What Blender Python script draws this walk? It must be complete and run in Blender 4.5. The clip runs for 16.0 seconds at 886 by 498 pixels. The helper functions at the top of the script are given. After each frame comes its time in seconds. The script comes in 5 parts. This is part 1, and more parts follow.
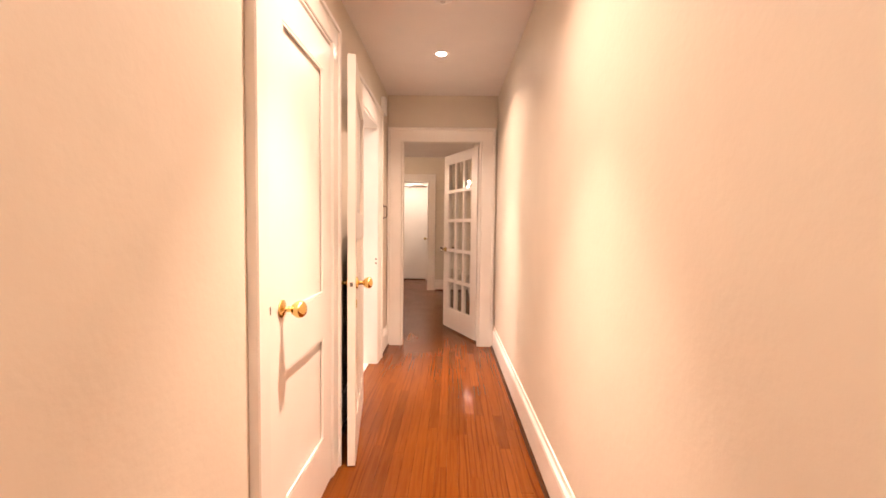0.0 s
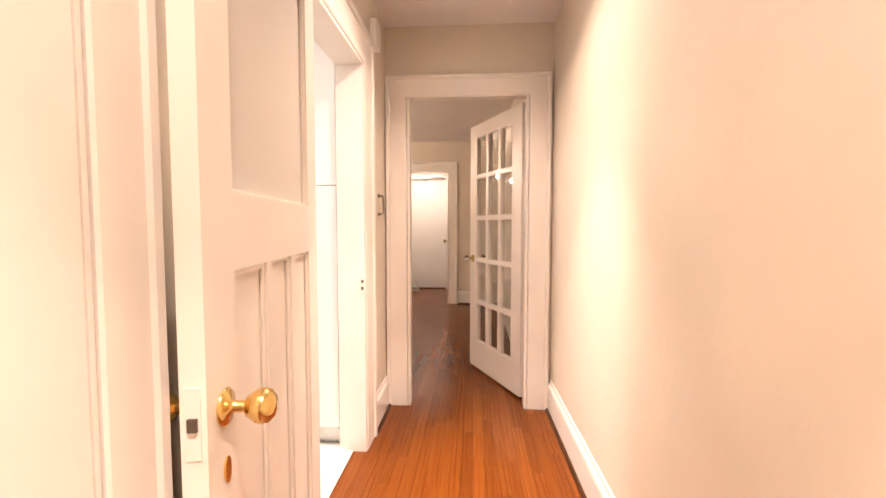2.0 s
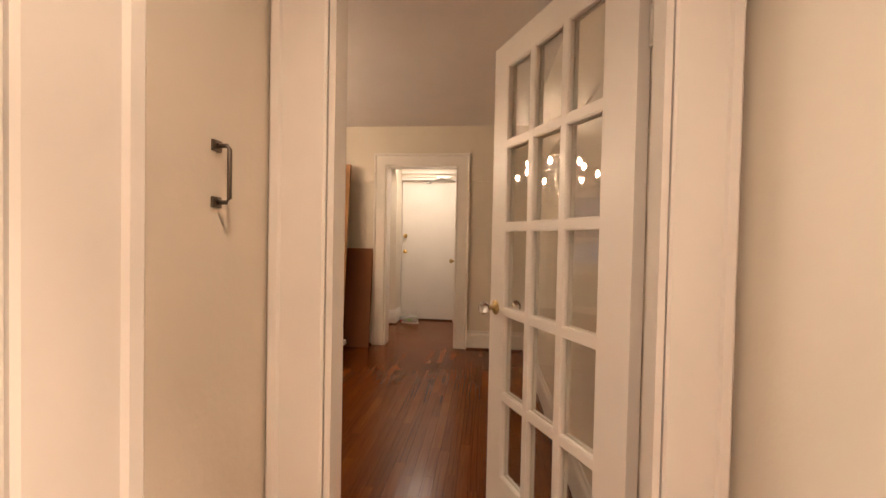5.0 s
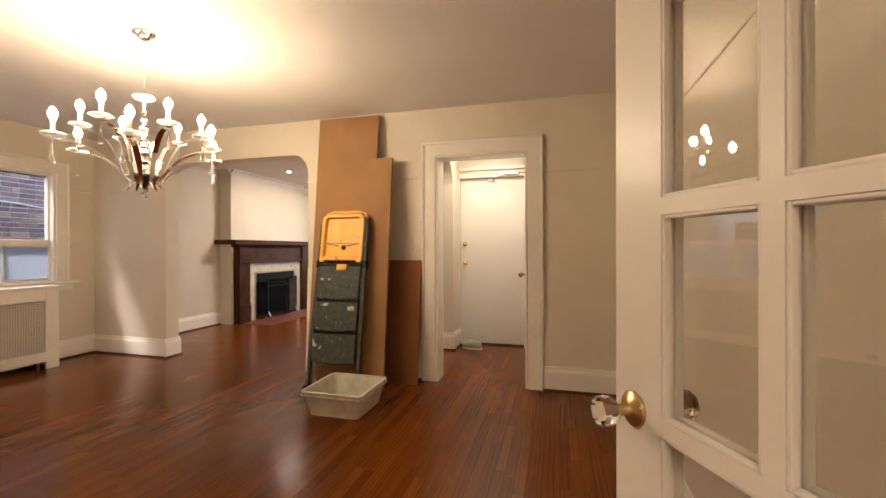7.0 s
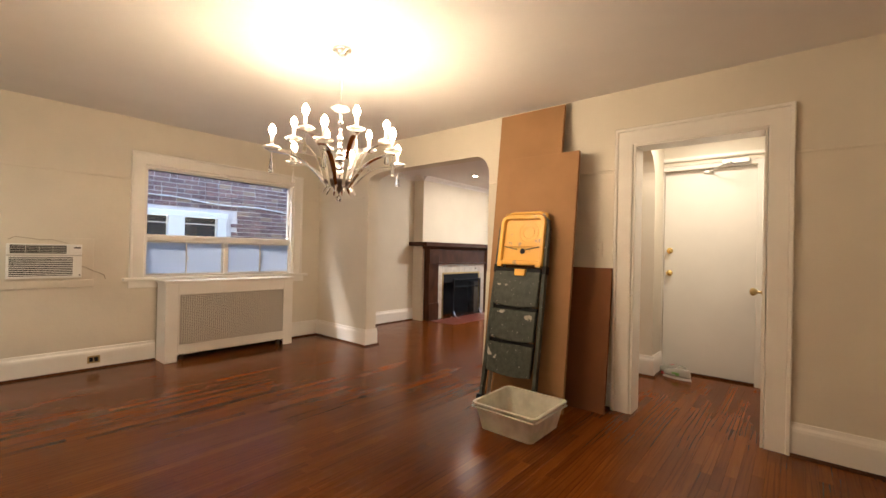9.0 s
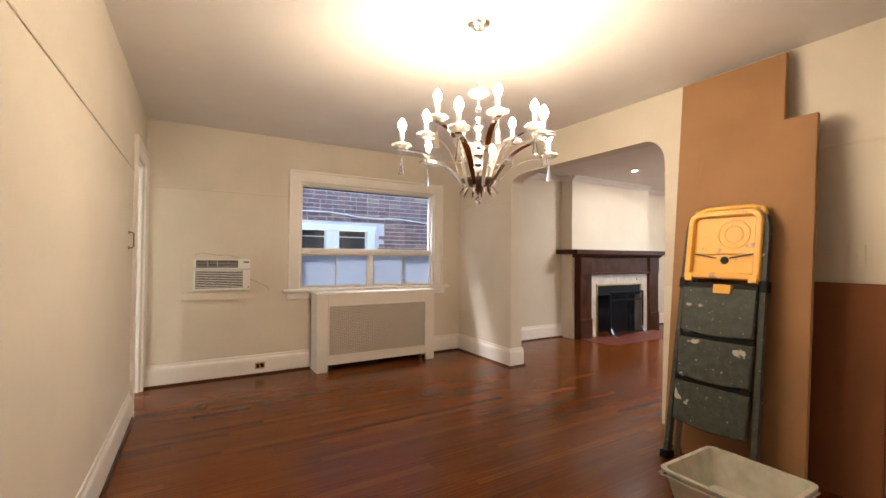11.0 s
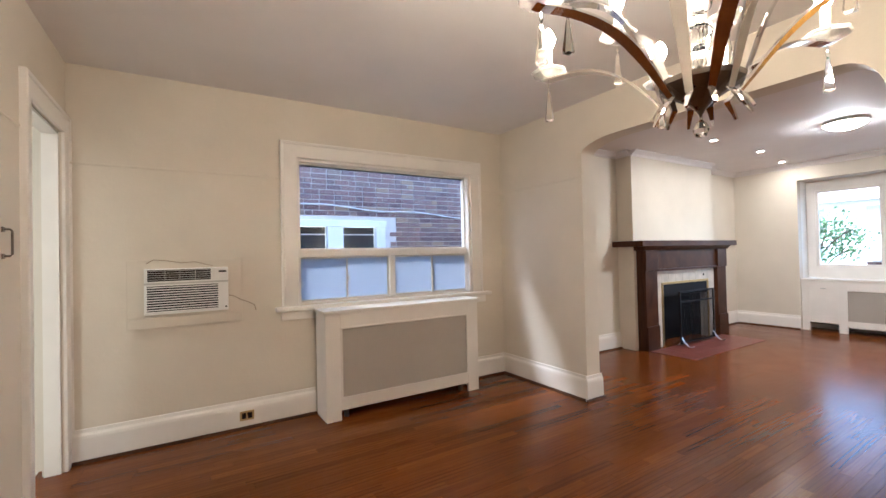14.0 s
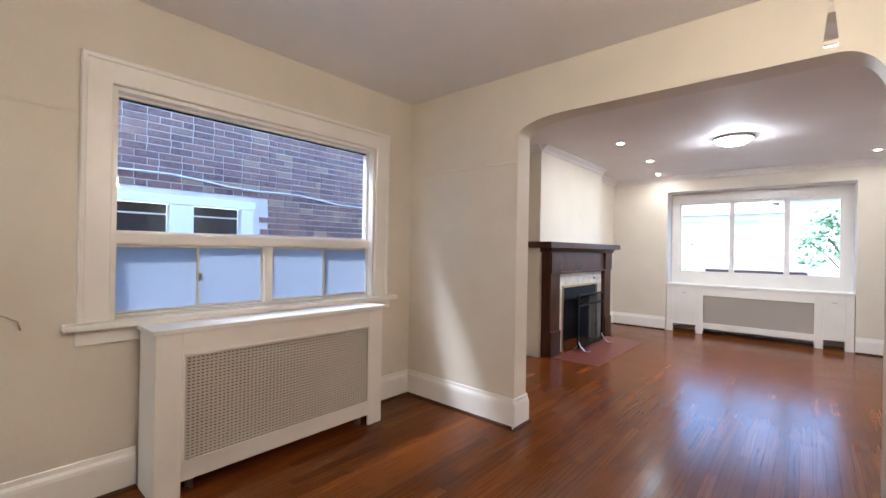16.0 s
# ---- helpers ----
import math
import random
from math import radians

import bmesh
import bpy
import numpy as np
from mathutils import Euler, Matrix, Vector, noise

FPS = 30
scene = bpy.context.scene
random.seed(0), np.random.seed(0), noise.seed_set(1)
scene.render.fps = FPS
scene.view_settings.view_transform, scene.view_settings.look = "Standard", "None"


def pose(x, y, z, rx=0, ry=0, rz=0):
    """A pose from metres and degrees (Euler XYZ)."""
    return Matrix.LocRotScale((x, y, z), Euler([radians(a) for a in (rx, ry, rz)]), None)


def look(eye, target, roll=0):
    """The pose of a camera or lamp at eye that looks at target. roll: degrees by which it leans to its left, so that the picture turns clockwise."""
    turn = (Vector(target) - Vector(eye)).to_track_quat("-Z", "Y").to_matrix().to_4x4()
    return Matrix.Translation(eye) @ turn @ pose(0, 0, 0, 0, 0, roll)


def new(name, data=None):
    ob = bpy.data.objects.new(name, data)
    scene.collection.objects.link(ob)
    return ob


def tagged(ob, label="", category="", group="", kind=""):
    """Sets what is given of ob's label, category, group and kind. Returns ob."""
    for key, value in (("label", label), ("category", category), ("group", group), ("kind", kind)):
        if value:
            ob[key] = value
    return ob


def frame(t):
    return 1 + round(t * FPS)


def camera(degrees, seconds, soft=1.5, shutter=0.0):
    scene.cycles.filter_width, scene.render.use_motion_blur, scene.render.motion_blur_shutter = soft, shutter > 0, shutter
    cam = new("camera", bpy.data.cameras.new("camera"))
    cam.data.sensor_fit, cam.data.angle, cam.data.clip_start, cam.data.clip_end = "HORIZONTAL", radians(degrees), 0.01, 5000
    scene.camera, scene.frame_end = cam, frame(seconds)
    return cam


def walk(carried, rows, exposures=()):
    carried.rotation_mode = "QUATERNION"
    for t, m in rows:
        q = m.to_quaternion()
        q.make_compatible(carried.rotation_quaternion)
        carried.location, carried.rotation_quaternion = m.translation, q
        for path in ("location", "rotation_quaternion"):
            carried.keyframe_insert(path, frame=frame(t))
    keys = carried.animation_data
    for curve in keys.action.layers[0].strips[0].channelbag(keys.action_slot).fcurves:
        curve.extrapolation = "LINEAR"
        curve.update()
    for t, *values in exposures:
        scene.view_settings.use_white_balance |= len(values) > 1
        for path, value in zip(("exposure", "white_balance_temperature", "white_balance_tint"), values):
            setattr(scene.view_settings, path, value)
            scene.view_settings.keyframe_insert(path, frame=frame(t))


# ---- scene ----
cam = camera(92.7, 16.0)
PATH = [
    (0, (0.347, 0.103, 1.202), (0.306, 2.1, 1.097), 0.7),
    (0.5, (0.327, 0.473, 1.214), (0.272, 2.471, 1.155), 1.1),
    (1, (0.316, 0.835, 1.209), (0.227, 2.831, 1.116), 1.1),
    (1.5, (0.292, 1.198, 1.204), (0.149, 3.188, 1.073), 0.8),
    (2, (0.271, 1.553, 1.209), (0.132, 3.545, 1.099), -0.0),
    (2.5, (0.268, 1.899, 1.21), (0.139, 3.893, 1.142), -0.4),
    (3, (0.236, 2.222, 1.212), (0.12, 4.218, 1.196), 0.5),
    (3.5, (0.223, 2.508, 1.208), (0.099, 4.504, 1.193), 1.2),
    (4, (0.227, 2.781, 1.209), (0.066, 4.773, 1.147), 1.3),
    (6.5, (0.193, 4.122, 1.223), (-0.114, 6.099, 1.225), -0.4),
    (7, (0.147, 4.349, 1.208), (-0.371, 6.281, 1.207), -0.1),
    (7.5, (0.099, 4.49, 1.216), (-0.619, 6.356, 1.244), 1.0),
    (8, (0.093, 4.544, 1.217), (-0.839, 6.313, 1.224), 1.8),
    (8.5, (0.084, 4.603, 1.206), (-1.046, 6.253, 1.209), 2.1),
    (9, (0.054, 4.66, 1.207), (-1.23, 6.193, 1.217), 1.3),
    (9.5, (-0.024, 4.721, 1.227), (-1.447, 6.127, 1.239), 0.8),
    (10, (-0.106, 4.826, 1.226), (-1.691, 6.045, 1.242), 0.4),
    (12.5, (-0.989, 5.124, 1.226), (-2.735, 6.097, 1.261), 0.3),
    (13, (-1.229, 5.176, 1.222), (-2.962, 6.173, 1.212), -0.7),
    (13.5, (-1.471, 5.215, 1.249), (-3.2, 6.221, 1.218), -1.3),
    (14, (-1.672, 5.238, 1.241), (-3.372, 6.292, 1.268), -1.3),
    (14.5, (-1.882, 5.296, 1.223), (-3.558, 6.387, 1.206), -0.3),
    (15, (-2.083, 5.372, 1.239), (-3.687, 6.565, 1.176), 0.5),
    (15.5, (-2.303, 5.431, 1.236), (-3.755, 6.807, 1.23), 0.7),
    (16, (-2.504, 5.516, 1.246), (-3.811, 7.029, 1.248), 1.0),
]
EXPOSURES = [(0.0, 3.5, 6600, 30), (0.5, 3.6, 6450, 28), (1.0, 3.42, 6520, 28), (2.5, 3.75, 5980, 22), (3.2, 3.5, 6300, 22), (4.2, 3.15, 6650, 22), (6.5, 3.25, 6400, 15), (7.2, 3.33, 6350, 12), (9.0, 3.34, 6200, 11), (12.5, 3.38, 5450, 10), (16.0, 3.4, 5000, 9)]
walk(cam, [(t, look(eye, target, roll)) for t, eye, target, roll in PATH], EXPOSURES)
SKY, BULB_POWER, FLUSH_POWER = 0.15, 30.0, 24.0
# the downlight at y -0.3 is unseen, added as fill for the near end
HALL_LAMPS = ((3.32, 1.8), (1.5, 1.8), (-0.3, 1.6))
LIVING_DOWN, KITCHEN_LAMP, ENTRY_LAMP = 0.5, 5.5, 2.0

# ---- daylight: an overcast sky ----
world = bpy.data.worlds.new("sky")
scene.world = world
world.use_nodes = True
wn, wl = world.node_tree.nodes, world.node_tree.links
sky = wn.new("ShaderNodeTexSky")
sky.sky_type = "NISHITA"
sky.sun_disc = False
sky.sun_elevation, sky.sun_rotation = radians(50), radians(230)
sky.air_density, sky.dust_density = 1.0, 3.0
wl.new(sky.outputs[0], wn["Background"].inputs[0])
wn["Background"].inputs[1].default_value = SKY
sun = new("sun", bpy.data.lights.new("sun", "SUN"))
sun.data.energy, sun.data.angle, sun.data.color = 1.4, radians(20), (1, 0.95, 0.88)
sun.matrix_world = look((0, 0, 60), (38, 34, 0))


# ---- materials ----
class Mat:
    """A Principled material with handles on its node tree."""

    def __init__(self, name, colour=(0.8, 0.8, 0.8), rough=0.5, metal=0.0):
        self.m = bpy.data.materials.new(name)
        self.m.use_nodes = True
        self.n, self.l = self.m.node_tree.nodes, self.m.node_tree.links
        self.b = self.n["Principled BSDF"]
        self.b.inputs["Base Color"].default_value = (*colour, 1)
        self.b.inputs["Roughness"].default_value = rough
        self.b.inputs["Metallic"].default_value = metal
        self.pos = None

    def coords(self, scale=(1, 1, 1), kind="Object"):
        tc, mp = self.n.new("ShaderNodeTexCoord"), self.n.new("ShaderNodeMapping")
        mp.inputs["Scale"].default_value = scale
        self.l.new(tc.outputs[kind], mp.inputs["Vector"])
        return mp.outputs[0]

    def world_coords(self, scale=(1, 1, 1)):
        g, mp = self.n.new("ShaderNodeNewGeometry"), self.n.new("ShaderNodeMapping")
        mp.inputs["Scale"].default_value = scale
        self.l.new(g.outputs["Position"], mp.inputs["Vector"])
        return mp.outputs[0]

    def noise(self, vec, scale, detail=3, rough=0.55, dist=0.0):
        t = self.n.new("ShaderNodeTexNoise")
        t.inputs["Scale"].default_value, t.inputs["Detail"].default_value = scale, detail
        t.inputs["Roughness"].default_value, t.inputs["Distortion"].default_value = rough, dist
        self.l.new(vec, t.inputs["Vector"])
        return t.outputs["Fac"]

    def ramp(self, fac, *stops):
        r = self.n.new("ShaderNodeValToRGB")
        while len(r.color_ramp.elements) < len(stops):
            r.color_ramp.elements.new(0.5)
        for e, (p, c) in zip(r.color_ramp.elements, stops):
            e.position, e.color = p, (*c, 1) if len(c) == 3 else c
        self.l.new(fac, r.inputs[0])
        return r.outputs[0]

    def mix(self, fac, a, b, mode="MIX"):
        x = self.n.new("ShaderNodeMix")
        x.data_type, x.blend_type = "RGBA", mode
        for v, i in ((fac, 0), (a, 6), (b, 7)):
            if hasattr(v, "links"):
                self.l.new(v, x.inputs[i])
            else:
                x.inputs[i].default_value = v if i == 0 else (*v, 1)
        return x.outputs[2]

    def math(self, op, a, b=0.5):
        x = self.n.new("ShaderNodeMath")
        x.operation = op
        for i, v in enumerate((a, b)):
            if hasattr(v, "links"):
                self.l.new(v, x.inputs[i])
            else:
                x.inputs[i].default_value = v
        return x.outputs[0]

    def to(self, socket, out):
        self.l.new(out, self.b.inputs[socket])
        return self

    def bump(self, height, strength=0.2, distance=0.01):
        x = self.n.new("ShaderNodeBump")
        x.inputs["Strength"].default_value, x.inputs["Distance"].default_value = strength, distance
        self.l.new(height, x.inputs["Height"])
        self.l.new(x.outputs[0], self.b.inputs["Normal"])
        return self


def paint(name, colour, rough=0.5, wear=0.06, relief=0.12, scale=3.0, grain=60.0):
    """Brushed or rolled wall paint: cloudy tone, fine orange-peel relief."""
    m = Mat(name, colour, rough)
    v = m.world_coords()
    big, fine = m.noise(v, scale, 4), m.noise(v, grain, 3)
    dark = tuple(c * (1 - wear) for c in colour)
    light = tuple(min(1, c * (1 + wear * 0.5)) for c in colour)
    m.to("Base Color", m.ramp(big, (0.3, dark), (0.7, light)))
    m.bump(m.math("ADD", m.math("MULTIPLY", big, 0.6), m.math("MULTIPLY", fine, 0.4)), relief, 0.006)
    return m.m


def metal(name, colour, rough):
    m = Mat(name, colour, rough, 1.0)
    m.to("Roughness", m.ramp(m.noise(m.world_coords(), 30), (0.3, (rough * 0.7,) * 3), (0.7, (rough * 1.4,) * 3)))
    return m.m


def oak(name, own):
    """Red-brown varnished oak strip; each strip takes its own tone."""
    m = Mat(name, rough=0.22)
    if own:
        rnd = m.n.new("ShaderNodeObjectInfo").outputs["Random"]
    else:
        rnd = m.n.new("ShaderNodeNewGeometry").outputs["Random Per Island"]
    v = m.world_coords((1, 1, 1))
    off = m.n.new("ShaderNodeVectorMath")
    off.operation = "ADD"
    cmb = m.n.new("ShaderNodeCombineXYZ")
    for i, k in enumerate((7.0, 31.0, 13.0)):
        m.l.new(m.math("MULTIPLY", rnd, k), cmb.inputs[i])
    m.l.new(v, off.inputs[0])
    m.l.new(cmb.outputs[0], off.inputs[1])

    def stretched(sx, sy):
        mp = m.n.new("ShaderNodeMapping")
        mp.inputs["Scale"].default_value = (sx, sy, 1)
        m.l.new(off.outputs[0], mp.inputs["Vector"])
        return mp.outputs[0]

    grain = m.noise(stretched(70, 3.2), 1.0, 5, 0.65, 0.6)
    cathedral = m.n.new("ShaderNodeTexWave")
    cathedral.wave_type, cathedral.bands_direction = "BANDS", "X"
    cathedral.inputs["Scale"].default_value, cathedral.inputs["Distortion"].default_value = 1.0, 6.0
    cathedral.inputs["Detail"].default_value, cathedral.inputs["Detail Scale"].default_value = 2.0, 0.9
    m.l.new(stretched(11, 1.1), cathedral.inputs["Vector"])
    tone = m.ramp(rnd, (0.0, FLOOR_DARK), (0.35, FLOOR_MID), (0.75, FLOOR_MID), (1.0, FLOOR_LIGHT))
    c = m.mix(m.ramp(grain, (0.35, (0, 0, 0)), (0.7, (1, 1, 1))), tone, (0.78, 0.62, 0.5), "MULTIPLY")
    dark_line = m.ramp(cathedral.outputs["Fac"], (0.03, (1, 1, 1)), (0.2, (0, 0, 0)))
    figured = m.ramp(m.math("FRACT", m.math("MULTIPLY", rnd, 17.0)), (0.35, (0.08, 0.08, 0.08)), (0.8, (0.55, 0.55, 0.55)))
    c = m.mix(m.math("MULTIPLY", dark_line, figured), c, (0.5, 0.36, 0.26), "MULTIPLY")
    patch = m.noise(v, 0.9, 3)
    c = m.mix(m.ramp(patch, (0.4, (0, 0, 0)), (0.65, (0.6, 0.6, 0.6))), c, (0.66, 0.57, 0.53), "MULTIPLY")
    m.to("Base Color", c)
    wear = m.noise(v, 4.0, 4)
    m.to("Roughness", m.ramp(wear, (0.3, (0.17, 0.17, 0.17)), (0.75, (0.26, 0.26, 0.26))))
    m.b.inputs["Specular IOR Level"].default_value = 0.18
    m.bump(m.math("ADD", m.math("MULTIPLY", grain, 0.2), m.noise(v, 3.5, 1)), 0.05, 0.006)
    return m.m


FLOOR_DARK, FLOOR_MID, FLOOR_LIGHT = (0.126, 0.035, 0.0052), (0.163, 0.048, 0.0071), (0.212, 0.068, 0.0105)
OAK, OAK_PIECE = oak("oak_strip_joined", False), oak("oak_strip", True)
SUBFLOOR = paint("floor_joint_dark", (0.05, 0.022, 0.01), 0.7)
WALL = paint("wall_paint_warm_beige", (0.665, 0.6, 0.497), 0.55, 0.05, 0.35, 2.2, 40)
CEIL = paint("ceiling_paint", (0.74, 0.7, 0.67), 0.7, 0.04, 0.2, 2.0, 35)
TRIM = paint("white_trim_paint", (0.78, 0.74, 0.68), 0.32, 0.04, 0.06, 5, 30)
DOORPAINT = paint("white_door_paint", (0.79, 0.75, 0.69), 0.35, 0.03, 0.08, 4, 26)
WHITE = paint("white_enamel", (0.8, 0.79, 0.76), 0.3, 0.03, 0.03)
KITCHEN = paint("kitchen_white", (0.82, 0.81, 0.76), 0.5)
BRASS = metal("polished_brass", (0.83, 0.6, 0.22), 0.16)
OLDBRASS = metal("tarnished_brass", (0.5, 0.37, 0.17), 0.35)
CHROME = metal("chrome", (0.75, 0.74, 0.73), 0.07)
DARKMETAL = metal("dark_bronzed_metal", (0.2, 0.17, 0.14), 0.35)
STEEL = metal("brushed_steel", (0.55, 0.54, 0.52), 0.35)
BLACK = Mat("black_iron", (0.008, 0.008, 0.009), 0.6).m
BLACK.node_tree.nodes["Principled BSDF"].inputs["Specular IOR Level"].default_value = 0.15
# flat near-black that paints the shade inside hollows
DARK = Mat("void_shade", (0.015, 0.013, 0.012), 0.9).m


def wood_stain(name, dark, light, axis=(2, 40, 3), rough=0.35):
    m = Mat(name, rough=rough)
    v = m.world_coords(axis)
    g = m.noise(v, 1.0, 5, 0.6, 0.5)
    m.to("Base Color", m.ramp(g, (0.3, dark), (0.7, light)))
    m.b.inputs["Specular IOR Level"].default_value = 0.12
    m.bump(g, 0.12, 0.004)
    return m.m


MANTEL = wood_stain("dark_stained_mantel_oak", (0.03, 0.011, 0.006), (0.078, 0.03, 0.014), (30, 4, 3))
SHOE = wood_stain("dark_shoe_moulding", (0.035, 0.014, 0.006), (0.075, 0.03, 0.012), (3, 3, 30), 0.3)


def clear_glass(name, tint=(0.93, 0.96, 0.95), rough=0.0, ior=1.5):
    m = Mat(name, tint, rough)
    m.b.inputs["Transmission Weight"].default_value = 1.0
    m.b.inputs["IOR"].default_value = ior
    return m.m


def thin_glass(name, gloss=0.09, tint=(0.96, 0.97, 0.96), frosted=0.0, haze=0.8, milk=0.0):
    """A flat pane: it lets light straight through and mirrors a little of it."""
    m = Mat(name)
    out = m.n["Material Output"]
    tr, gl, mx = m.n.new("ShaderNodeBsdfTransparent"), m.n.new("ShaderNodeBsdfGlossy"), m.n.new("ShaderNodeMixShader")
    fr = m.n.new("ShaderNodeLayerWeight")
    fr.inputs["Blend"].default_value = 0.5
    tr.inputs[0].default_value = (*tint, 1)
    gl.inputs["Roughness"].default_value = 0.015
    m.l.new(m.math("ADD", m.math("MULTIPLY", m.math("POWER", fr.outputs["Facing"], 4.0), 0.8), gloss), mx.inputs[0])
    m.l.new(tr.outputs[0], mx.inputs[1])
    m.l.new(gl.outputs[0], mx.inputs[2])
    last = mx.outputs[0]
    if frosted:
        tl, mf = m.n.new("ShaderNodeBsdfTranslucent"), m.n.new("ShaderNodeMixShader")
        tl.inputs[0].default_value = (*[haze * c for c in tint], 1)
        mf.inputs[0].default_value = frosted
        m.l.new(last, mf.inputs[1])
        m.l.new(tl.outputs[0], mf.inputs[2])
        last = mf.outputs[0]
    if milk:
        df, mm = m.n.new("ShaderNodeBsdfDiffuse"), m.n.new("ShaderNodeMixShader")
        df.inputs[0].default_value = (*[haze * c for c in tint], 1)
        mm.inputs[0].default_value = milk
        m.l.new(last, mm.inputs[1])
        m.l.new(df.outputs[0], mm.inputs[2])
        last = mm.outputs[0]
    m.l.new(last, out.inputs["Surface"])
    return m.m


PANE = thin_glass("window_pane", 0.035)
DOORGLASS = thin_glass("door_pane", 0.1, (0.95, 0.95, 0.92))
FROSTED = thin_glass("frosted_pane", 0.02, (0.85, 0.89, 0.95), 0.92, 0.66)
CRYSTAL = clear_glass("cut_crystal", (0.97, 0.97, 0.95), 0.02, 1.5)
# milky white puts the bulbs' glow into the crystal's own colour
cg = Mat("bulb_whitened_glass", (0.92, 0.9, 0.86), 0.25)
cg.b.inputs["Transmission Weight"].default_value = 0.55
CUPGLASS = cg.m


def lit(name, colour, strength):
    m = Mat(name, colour, 0.5)
    m.b.inputs["Emission Color"].default_value = (*colour, 1)
    m.b.inputs["Emission Strength"].default_value = strength
    return m.m


BULB = lit("lit_candle_bulb", (1.0, 0.77, 0.5), BULB_POWER * 1.2)
DOWNLIT = lit("lit_downlight", (1.0, 0.85, 0.66), 25)
FLUSHLIT = lit("lit_glass_dome", (1.0, 0.9, 0.76), FLUSH_POWER)


# ---- mesh helpers ----
def box(bm, x0, x1, y0, y1, z0, z1, bevel=0.0, m=None):
    """An axis-aligned block, with its edges rounded by bevel; m moves it."""
    made = bmesh.ops.create_cube(bm, size=1)["verts"]
    for v in made:
        v.co = Vector((x0 + (v.co.x + 0.5) * (x1 - x0), y0 + (v.co.y + 0.5) * (y1 - y0), z0 + (v.co.z + 0.5) * (z1 - z0)))
    if bevel > 0:
        edges = list({e for v in made for e in v.link_edges})
        res = bmesh.ops.bevel(bm, geom=edges, offset=bevel, segments=2, affect="EDGES", profile=0.6)
        made = list({v for f in res["faces"] for v in f.verts} | {v for v in made if v.is_valid})
    if m is not None:
        for v in made:
            v.co = m @ v.co
    return made


def lathe(bm, profile, steps=24, m=Matrix(), ring=None):
    """A turned shape: profile is (radius, height) from bottom to top about z."""
    rings = []
    for r, z in profile:
        if r < 1e-6:
            rings.append([bm.verts.new(m @ Vector((0, 0, z)))])
        else:
            rings.append([bm.verts.new(m @ Vector((r * math.cos(2 * math.pi * i / steps), r * math.sin(2 * math.pi * i / steps), z))) for i in range(steps)])
    for a, b in zip(rings, rings[1:]):
        for i in range(steps):
            j = (i + 1) % steps
            if len(a) == 1 and len(b) == 1:
                continue
            if len(a) == 1:
                bm.faces.new((a[0], b[j], b[i]))
            elif len(b) == 1:
                bm.faces.new((a[i], a[j], b[0]))
            else:
                bm.faces.new((a[i], a[j], b[j], b[i]))


def sweep(bm, points, half_w, half_t, side=None):
    """A flat bar of rectangular section along points; side is the bar's broad direction."""
    rows = []
    n = len(points)
    for i, p in enumerate(points):
        d = (points[min(i + 1, n - 1)] - points[max(i - 1, 0)]).normalized()
        s = (side if side is not None else d.cross(Vector((0, 0, 1)))).normalized()
        u = d.cross(s).normalized()
        w = half_w(i / (n - 1)) if callable(half_w) else half_w
        rows.append([bm.verts.new(p + s * w * a + u * half_t * b) for a, b in ((-1, -1), (1, -1), (1, 1), (-1, 1))])
    for a, b in zip(rows, rows[1:]):
        for i in range(4):
            j = (i + 1) % 4
            bm.faces.new((a[i], a[j], b[j], b[i]))
    bm.faces.new(rows[0][::-1])
    bm.faces.new(rows[-1])


def tube(bm, points, r, steps=8):
    rows = []
    n = len(points)
    for i, p in enumerate(points):
        d = (points[min(i + 1, n - 1)] - points[max(i - 1, 0)]).normalized()
        ref = Vector((0, 0, 1)) if abs(d.z) < 0.9 else Vector((1, 0, 0))
        s = d.cross(ref).normalized()
        u = s.cross(d).normalized()
        rows.append([bm.verts.new(p + (s * math.cos(a) + u * math.sin(a)) * r) for a in (2 * math.pi * k / steps for k in range(steps))])
    for a, b in zip(rows, rows[1:]):
        for i in range(steps):
            j = (i + 1) % steps
            bm.faces.new((a[i], a[j], b[j], b[i]))
    bm.faces.new(rows[0][::-1])
    bm.faces.new(rows[-1])


def extrude_profile(bm, profile, a, b, m=Matrix()):
    """A moulding: profile points (u, v) swept along local x from a to b, with u on y and v on z."""
    rows = [[bm.verts.new(m @ Vector((x, u, v))) for u, v in profile] for x in (a, b)]
    n = len(profile)
    for i in range(n):
        j = (i + 1) % n
        bm.faces.new((rows[0][i], rows[0][j], rows[1][j], rows[1][i]))
    bm.faces.new(rows[0][::-1])
    bm.faces.new(rows[1])


def mesh_of(name, bm, material, smooth=False):
    bmesh.ops.recalc_face_normals(bm, faces=bm.faces)
    me = bpy.data.meshes.new(name)
    bm.to_mesh(me)
    bm.free()
    me.materials.append(material)
    if smooth:
        me.polygons.foreach_set("use_smooth", [True] * len(me.polygons))
    return me


def part(name, bm, material, parent, label="", smooth=False):
    ob = new(name, mesh_of(name, bm, material, smooth))
    ob.parent = parent
    if label:
        ob["label"] = label
    return ob


def thing(name, label, category, m=Matrix(), group="", kind=""):
    """An Empty at a thing's base, for its parts."""
    ob = new(name)
    ob.empty_display_size = 0.1
    ob.matrix_world = m
    return tagged(ob, label, category, group, kind)


def solid(name, bm, material, label, category, kind="", group="", m=Matrix(), smooth=False):
    ob = new(name, mesh_of(name, bm, material, smooth))
    ob.matrix_world = m
    return tagged(ob, label, category, group, kind)


